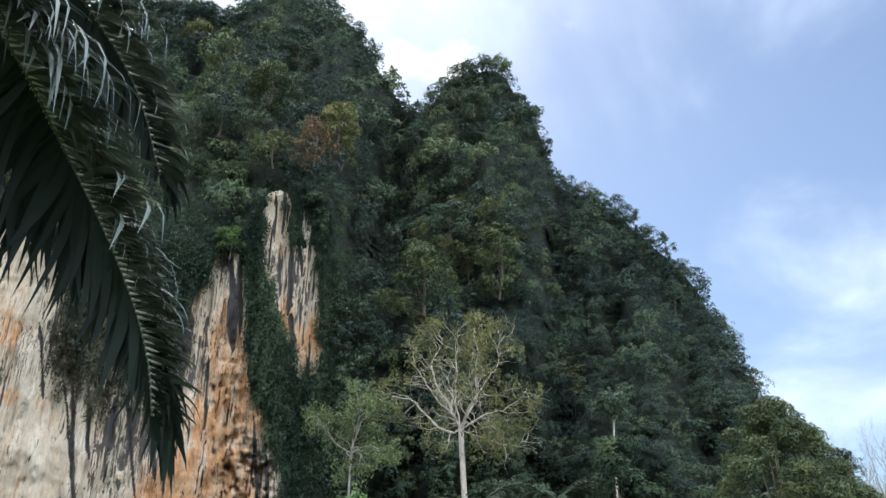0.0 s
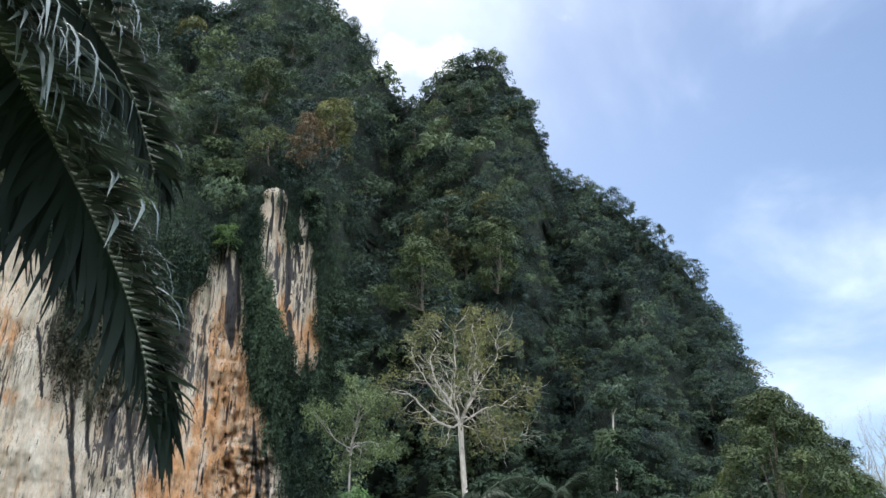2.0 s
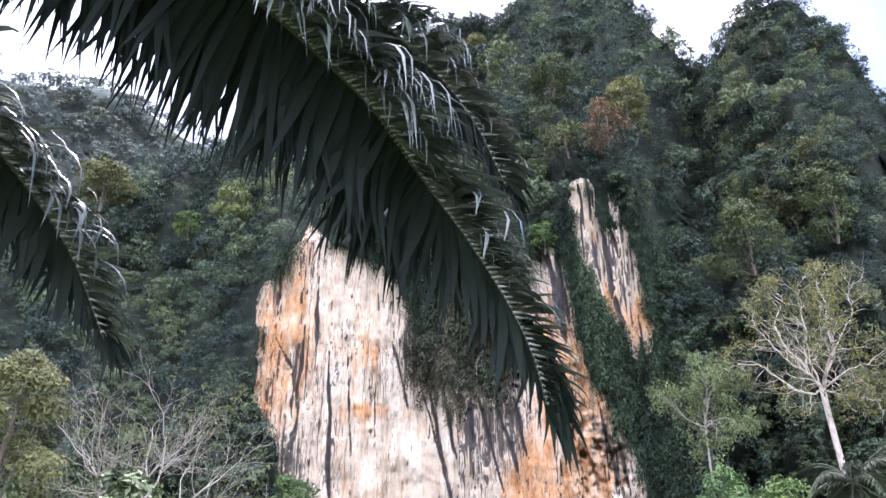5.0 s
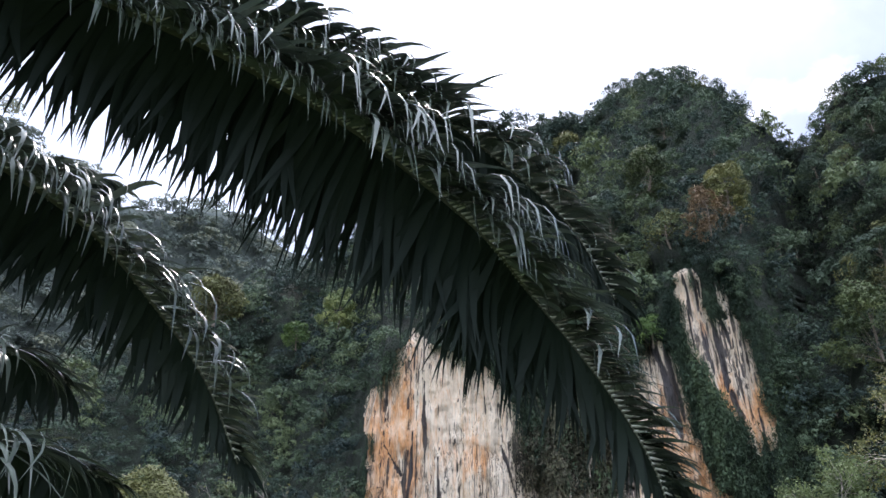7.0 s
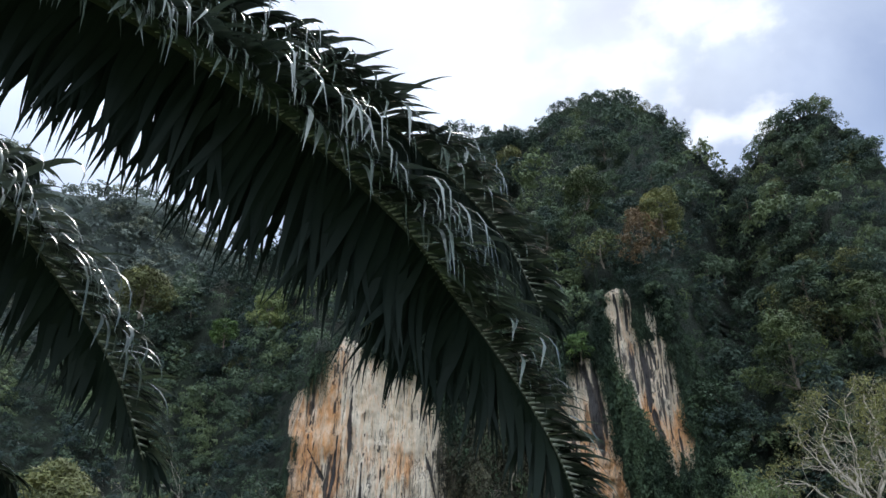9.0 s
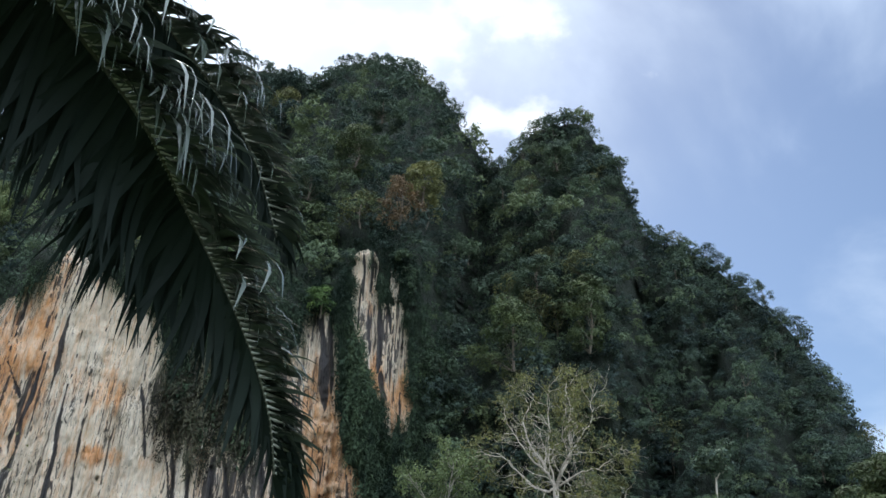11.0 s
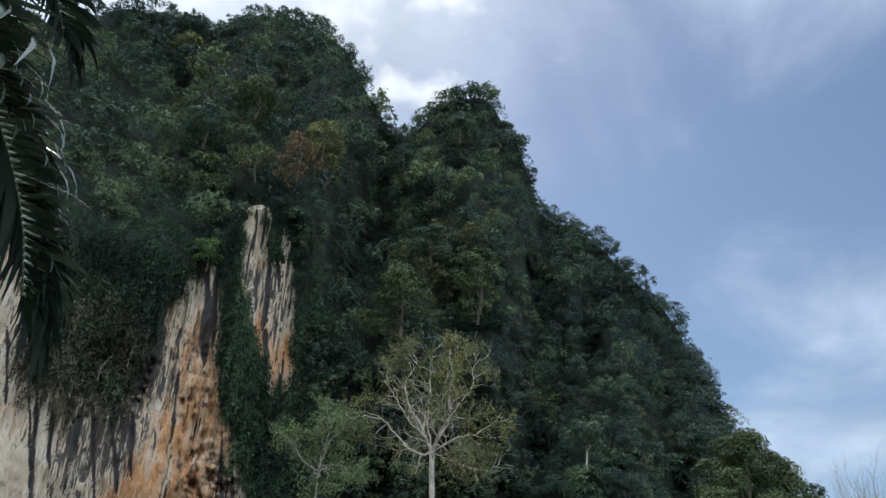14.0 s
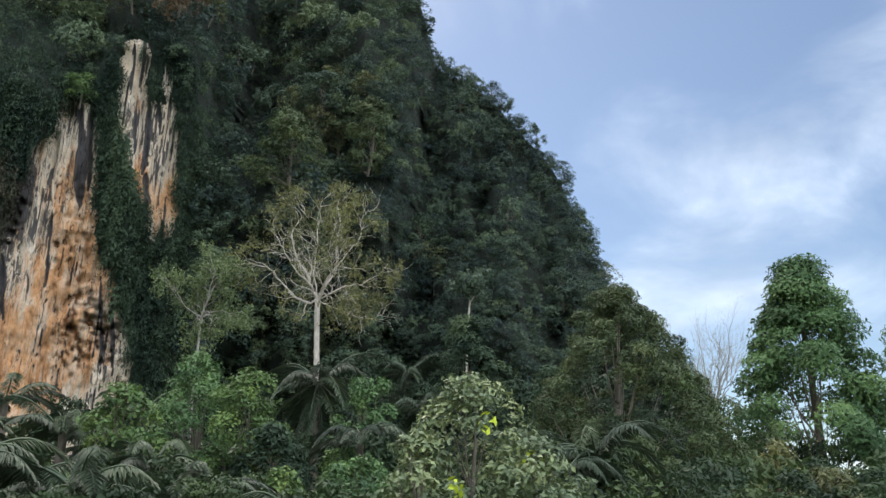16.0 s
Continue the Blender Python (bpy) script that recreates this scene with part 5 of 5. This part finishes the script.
for k, (b, d, h, w, mat, lf, n, lab) in enumerate([
        (-5.8, 40, 9.3, 4.8, LEAFY_GREEN, 0.17, 8000, "round tree wrapped in green creepers"),
        (-2.6, 38, 8.2, 4.6, BRIGHT, 0.17, 9000, "creeper-covered bright green tree"),
        (-9.8, 36, 7.0, 4.0, BRIGHT, 0.22, 3800, "light green small tree with leaf tufts"),
        (5.0, 40, 8.6, 3.6, LEAFY_GREEN, 0.2, 4600, "fresh green small tree"),
        (11.8, 74, 20.6, 9.5, VINE, 0.3, 9000, "dark green tree in the thicket"),
        (8.6, 58, 11.8, 5.2, VINE, 0.3, 4200, "dark green tree in the thicket"),
        (14.6, 60, 12.2, 6.0, VINE, 0.3, 4600, "dark green tree in the thicket"),
        (17.2, 66, 14.5, 6.0, VINE, 0.32, 4600, "dark green tree in the thicket"),
        (-0.6, 36, 5.6, 3.6, VINE, 0.22, 4200, "mound of hanging green creepers"),
        (4.6, 30, 3.9, 3.2, LEAFY_GREEN, 0.16, 4200, "low green creeper bush"),
        (0.3, 30, 3.5, 2.2, BRIGHT, 0.16, 2600, "low light green bush"),
        (3.4, 60, 14.0, 6.5, VINE, 0.32, 5200, "green tree behind the tall pale tree"),
        (6.4, 64, 14.5, 6.5, VINE, 0.32, 4800, "green tree behind the tall pale tree"),
        (30.8, 60, 7.5, 4.5, OLIVE, 0.24, 3000, "scrubby grey-green tree at the wood's edge"),
        (33.5, 48, 4.8, 4.5, OLIVE, 0.2, 3000, "low scrubby grey-green bush"),
        (26.0, 78, 15.6, 7.0, LEAFY_GREEN, 0.32, 5000, "green tree at the end of the ridge"),
        (36.5, 50, 5.0, 5.0, VINE, 0.22, 3000, "low dark green bush"),
        (27.0, 40, 4.4, 4.0, VINE, 0.2, 3000, "low dark green bush"),
        (-55.5, 58, 16.0, 7.0, OLIVE, 0.3, 5000, "leafy tree with a pale crown"),
        (-47.5, 66, 15.5, 6.0, VINE, 0.3, 4000, "dark tree behind the bare branches"),
        (-39.0, 75, 17.0, 6.5, VINE, 0.32, 4000, "dark tree beside the cliff")]):
    leafy("tree" if h > 5 else "bush", lab, 740 + k, spot(b, d), h, w, mat, lf, n, 0.14, None, 0.1, "tree" if h > 5 else "bush", lobes=30, hang=0.4)
for k, (b, e) in enumerate([(-19.6, 18.6), (-22.6, 16.2), (-21.2, 17.4)]):
    make_tree("sapling", "dead white twigs on the dark cliff hollow", 780 + k, on_slope(b, e) + np.array([0, -1.2, 0]), 3.2, 0.8, 0.05, 1.6, OLIVE, PALE_BARK, per=0, levels=2, mains=4, category="sapling", group="bare saplings")
for k, (b, d, h) in enumerate([(30.2, 62, 9.0), (31.4, 64, 8.2), (32.2, 60, 7.0)]):
    make_tree("sapling", "thin bare grey sapling in the scrub", 770 + k, spot(b, d), h, h * 0.45, 0.06, 1.6, OLIVE, GREY_BARK, per=1, leaf=0.2, levels=2, mains=4, category="sapling", group="bare saplings")


# ---------------------------------------------------------------- palm with great fronds close by
def leaflet_meshes(mat):
    """Blade shapes that leave the stalk at various angles and bend down with their weight; unit length along x."""
    made = []
    for start in (-70, -50, -35, -20, 5, 30, 55):
        for bend in (50, 95, 150):
            n = 8
            ang = radians(start)
            x, z, line = 0.0, 0.0, [(0.0, 0.0)]
            for k in range(n):
                ang = max(ang - radians(bend) / n * (0.5 + k / n), radians(-88))
                x += math.cos(ang) / n; z += math.sin(ang) / n
                line.append((x, z))
            half = [0.012, 0.025, 0.031, 0.031, 0.027, 0.021, 0.014, 0.007, 0.001]
            verts = []
            for (px, pz), h in zip(line, half):
                verts += [(px, h, pz - h * 0.35), (px, 0, pz), (px, -h, pz - h * 0.35)]
            faces = []
            for k in range(n):
                for c in (0, 1):
                    a = k * 3 + c
                    faces.append((a, a + 1, a + 4, a + 3))
            made.append((start, bend, mesh_arrays("leaflet", verts, faces, mat, smooth=True), np.array(verts), np.array(faces)))
    return made


# shade-dark blades on one side of the stalk, sheen-pale ones on the other
LEAFLETS = {1: leaflet_meshes(PALM_SHADED), -1: leaflet_meshes(PALM_SHEEN)}


def smooth_line(points, n):
    """A Catmull-Rom line through the points, evenly spaced."""
    p = np.asarray(points, float)
    p = np.concatenate([2 * p[:1] - p[1:2], p, 2 * p[-1:] - p[-2:-1]])
    out = []
    for i in range(1, len(p) - 2):
        for t in np.linspace(0, 1, 30, endpoint=False):
            a, b, c, d = p[i - 1:i + 3]
            out.append(0.5 * (2 * b + (c - a) * t + (2 * a - 5 * b + 4 * c - d) * t * t + (3 * b - a - 3 * c + d) * t ** 3))
    out.append(p[-2])
    out = np.array(out)
    step = np.concatenate([[0], np.cumsum(np.linalg.norm(np.diff(out, axis=0), axis=1))])
    at = np.linspace(0, step[-1], n)
    return np.stack([np.interp(at, step, out[:, k]) for k in range(3)], axis=1), step[-1]


def build_frond(palm, seed, points, longest, spacing, first, upper=0.75):
    """A feather leaf: stalk through the points, leaflets on both sides from the share `first` of its length on."""
    rng = np.random.default_rng(seed)
    line, length = smooth_line(points, 60)
    radius = np.interp(np.linspace(0, 1, 60), [0, 0.25, 0.7, 1], [0.04, 0.026, 0.013, 0.005])
    frond = part("frond", tubes_mesh("frond", [(line, radius, 6)], RACHIS), palm)
    count = int(length * (1 - first) / spacing)
    way = unit(np.gradient(line, axis=0))
    barbs = []
    rest = {1: ([], [], [0]), -1: ([], [], [0])}
    for k in range(count):
        for side in (1, -1):
            if rng.uniform() < 0.07:
                continue
            f = first + (1 - first) * (k + rng.uniform(0, 0.6)) / count
            i = min(int(f * 59), 58)
            at = line[i] + (line[i + 1] - line[i]) * (f * 59 - i)
            w = way[i]
            flat = math.atan2(w[1], w[0])
            # leaflets lean forward along the stalk, more so towards the tip
            lean = radians(np.interp(f, [0, 0.7, 0.9, 1], [98, 88, 52, 8] if side > 0 else [80, 52, 34, 8]) + rng.normal() * (4 + 10 * max(0.0, f - 0.5)))
            yaw = flat + side * lean
            size = longest * np.interp(f, [first, 0.35, 0.58, 0.78, 1.0], [0.5, 0.62, 0.98, 0.84, 0.42]) * rng.uniform(0.76, 1.12) * (1.0 if side > 0 else upper)
            start = rng.normal() * 6 - 26 - 25 * max(0.0, f - 0.6)
            bend = rng.uniform(45, 85)
            if side < 0:
                size *= rng.uniform(0.75, 1.3)
                bunch = vnoise(np.array([f * 26.0]), np.array([seed * 1.7]), 9)[0]
                if 0.25 < f < 0.86 and rng.uniform() < 0.12 + 0.75 * (bunch > 0.52):
                    # long glossy blades flop over the stalk and hang on its near side
                    start, bend, size, yaw = rng.uniform(10, 45), 150, size * 1.25, yaw - radians(rng.uniform(0, 26))
                elif f > 0.66:
                    start, bend = rng.normal() * 9 + 4, rng.uniform(50, 110)
                elif rng.uniform() < 0.03:
                    start, bend = 55, 50
                else:
                    start, bend = rng.uniform(0, 50), rng.uniform(95, 160)
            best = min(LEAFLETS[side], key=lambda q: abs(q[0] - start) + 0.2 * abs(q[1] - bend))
            if k % 4 == 0:
                barb = np.array([math.cos(yaw), math.sin(yaw), -0.15 if side > 0 else 0.1])
                barbs.append(([at, at + unit(barb + w * 0.4) * rng.uniform(0.06, 0.12)], [0.012, 0.003], 4))
            m = Matrix.LocRotScale(Vector(at), Euler((rng.normal() * 0.2, 0, yaw)), Vector((size, rng.uniform(0.75, 1.15) if side > 0 else rng.uniform(0.5, 1.0), size)))
            if count - k <= 140:
                ob = part("leaflet", best[2], frond)
                ob.matrix_basis = m
            else:
                v = best[3] @ np.array(m.to_3x3()).T + np.array(m.translation)
                rest[side][0].append(v); rest[side][1].append(best[4] + rest[side][2][0]); rest[side][2][0] += len(v)
    tagged(part("leaflet_base_row", tubes_mesh("leaflet_base_row", barbs, LEAF_BASE), frond, "pale stubby leaflet bases along the stalk"), kind="stuff")
    for side, mat in ((1, PALM_SHADED), (-1, PALM_SHEEN)):
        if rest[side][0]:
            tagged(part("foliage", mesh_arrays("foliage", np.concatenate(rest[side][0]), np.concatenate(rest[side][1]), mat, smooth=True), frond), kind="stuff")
    return frond


def build_near_palm():
    base = np.array([-5.3, -0.3, 0.0])
    palm = thing("palm_tree", "large feather palm with dark hanging fronds", "palm")
    rng = np.random.default_rng(3)
    z = np.linspace(-0.2, 3.7, 14)
    core = np.stack([base[0] + 0 * z, base[1] + 0 * z, z], axis=1)
    part("trunk", tubes_mesh("trunk", [(core, 0.30 + 0.05 * np.sin(z * 9) + np.linspace(0.08, 0, 14), 14)], DARK_BARK), palm)
    crown = base + np.array([0, 0, 3.6])
    main = [crown, MAIN_FROND[0] * 0.45 + crown * 0.55 + np.array([0, 0, 0.55])] + MAIN_FROND
    build_frond(palm, 41, main, 1.03, 0.0088, 0.2, 0.62)
    second = [crown + np.array([0.1, 0.1, 0.1]), SECOND_FROND[0] * 0.45 + crown * 0.55 + np.array([0, 0, 0.65])] + SECOND_FROND
    build_frond(palm, 42, second, 0.8, 0.012, 0.3, 0.75)
    for k, pts in enumerate(SIDE_FRONDS):
        build_frond(palm, 43 + k, [crown - np.array([0.1, 0, 0.1])] + pts, 0.78, 0.014, 0.25, 0.8)


MAIN_FROND = [np.array(p) for p in [(-3.31, 0.46, 4.72), (-3.26, 1.11, 5.00), (-3.09, 1.84, 5.14), (-2.72, 2.58, 4.98), (-2.42, 3.05, 4.70), (-2.19, 3.36, 4.42), (-2.12, 3.80, 4.23), (-1.90, 4.00, 3.84), (-1.71, 4.13, 3.46), (-1.58, 4.22, 3.11), (-1.53, 4.29, 2.80)]]
SECOND_FROND = [np.array(p) for p in [(-3.61, 1.08, 5.63), (-3.37, 2.06, 5.91), (-2.95, 2.92, 5.90), (-2.51, 3.47, 5.58), (-2.14, 3.89, 5.19), (-1.88, 4.11, 4.79), (-1.69, 4.23, 4.25)]]
SIDE_FRONDS = [[np.array(p) for p in line] for line in [[(-4.88, 1.12, 4.82), (-4.76, 1.68, 4.85), (-4.65, 2.31, 4.69), (-4.49, 2.82, 4.31), (-4.34, 3.23, 3.89), (-4.21, 3.52, 3.36)], [(-6.13, 1.48, 5.26), (-6.02, 2.06, 5.73), (-5.97, 2.63, 6.04), (-5.91, 3.13, 6.16)], [(-5.32, 1.65, 3.65), (-5.13, 2.07, 3.85), (-5.15, 2.44, 3.91), (-5.10, 2.72, 3.82)], [(-4.69, 1.60, 2.85), (-4.51, 1.96, 3.08), (-4.51, 2.34, 3.13), (-4.38, 2.71, 3.03)]]]
build_near_palm()
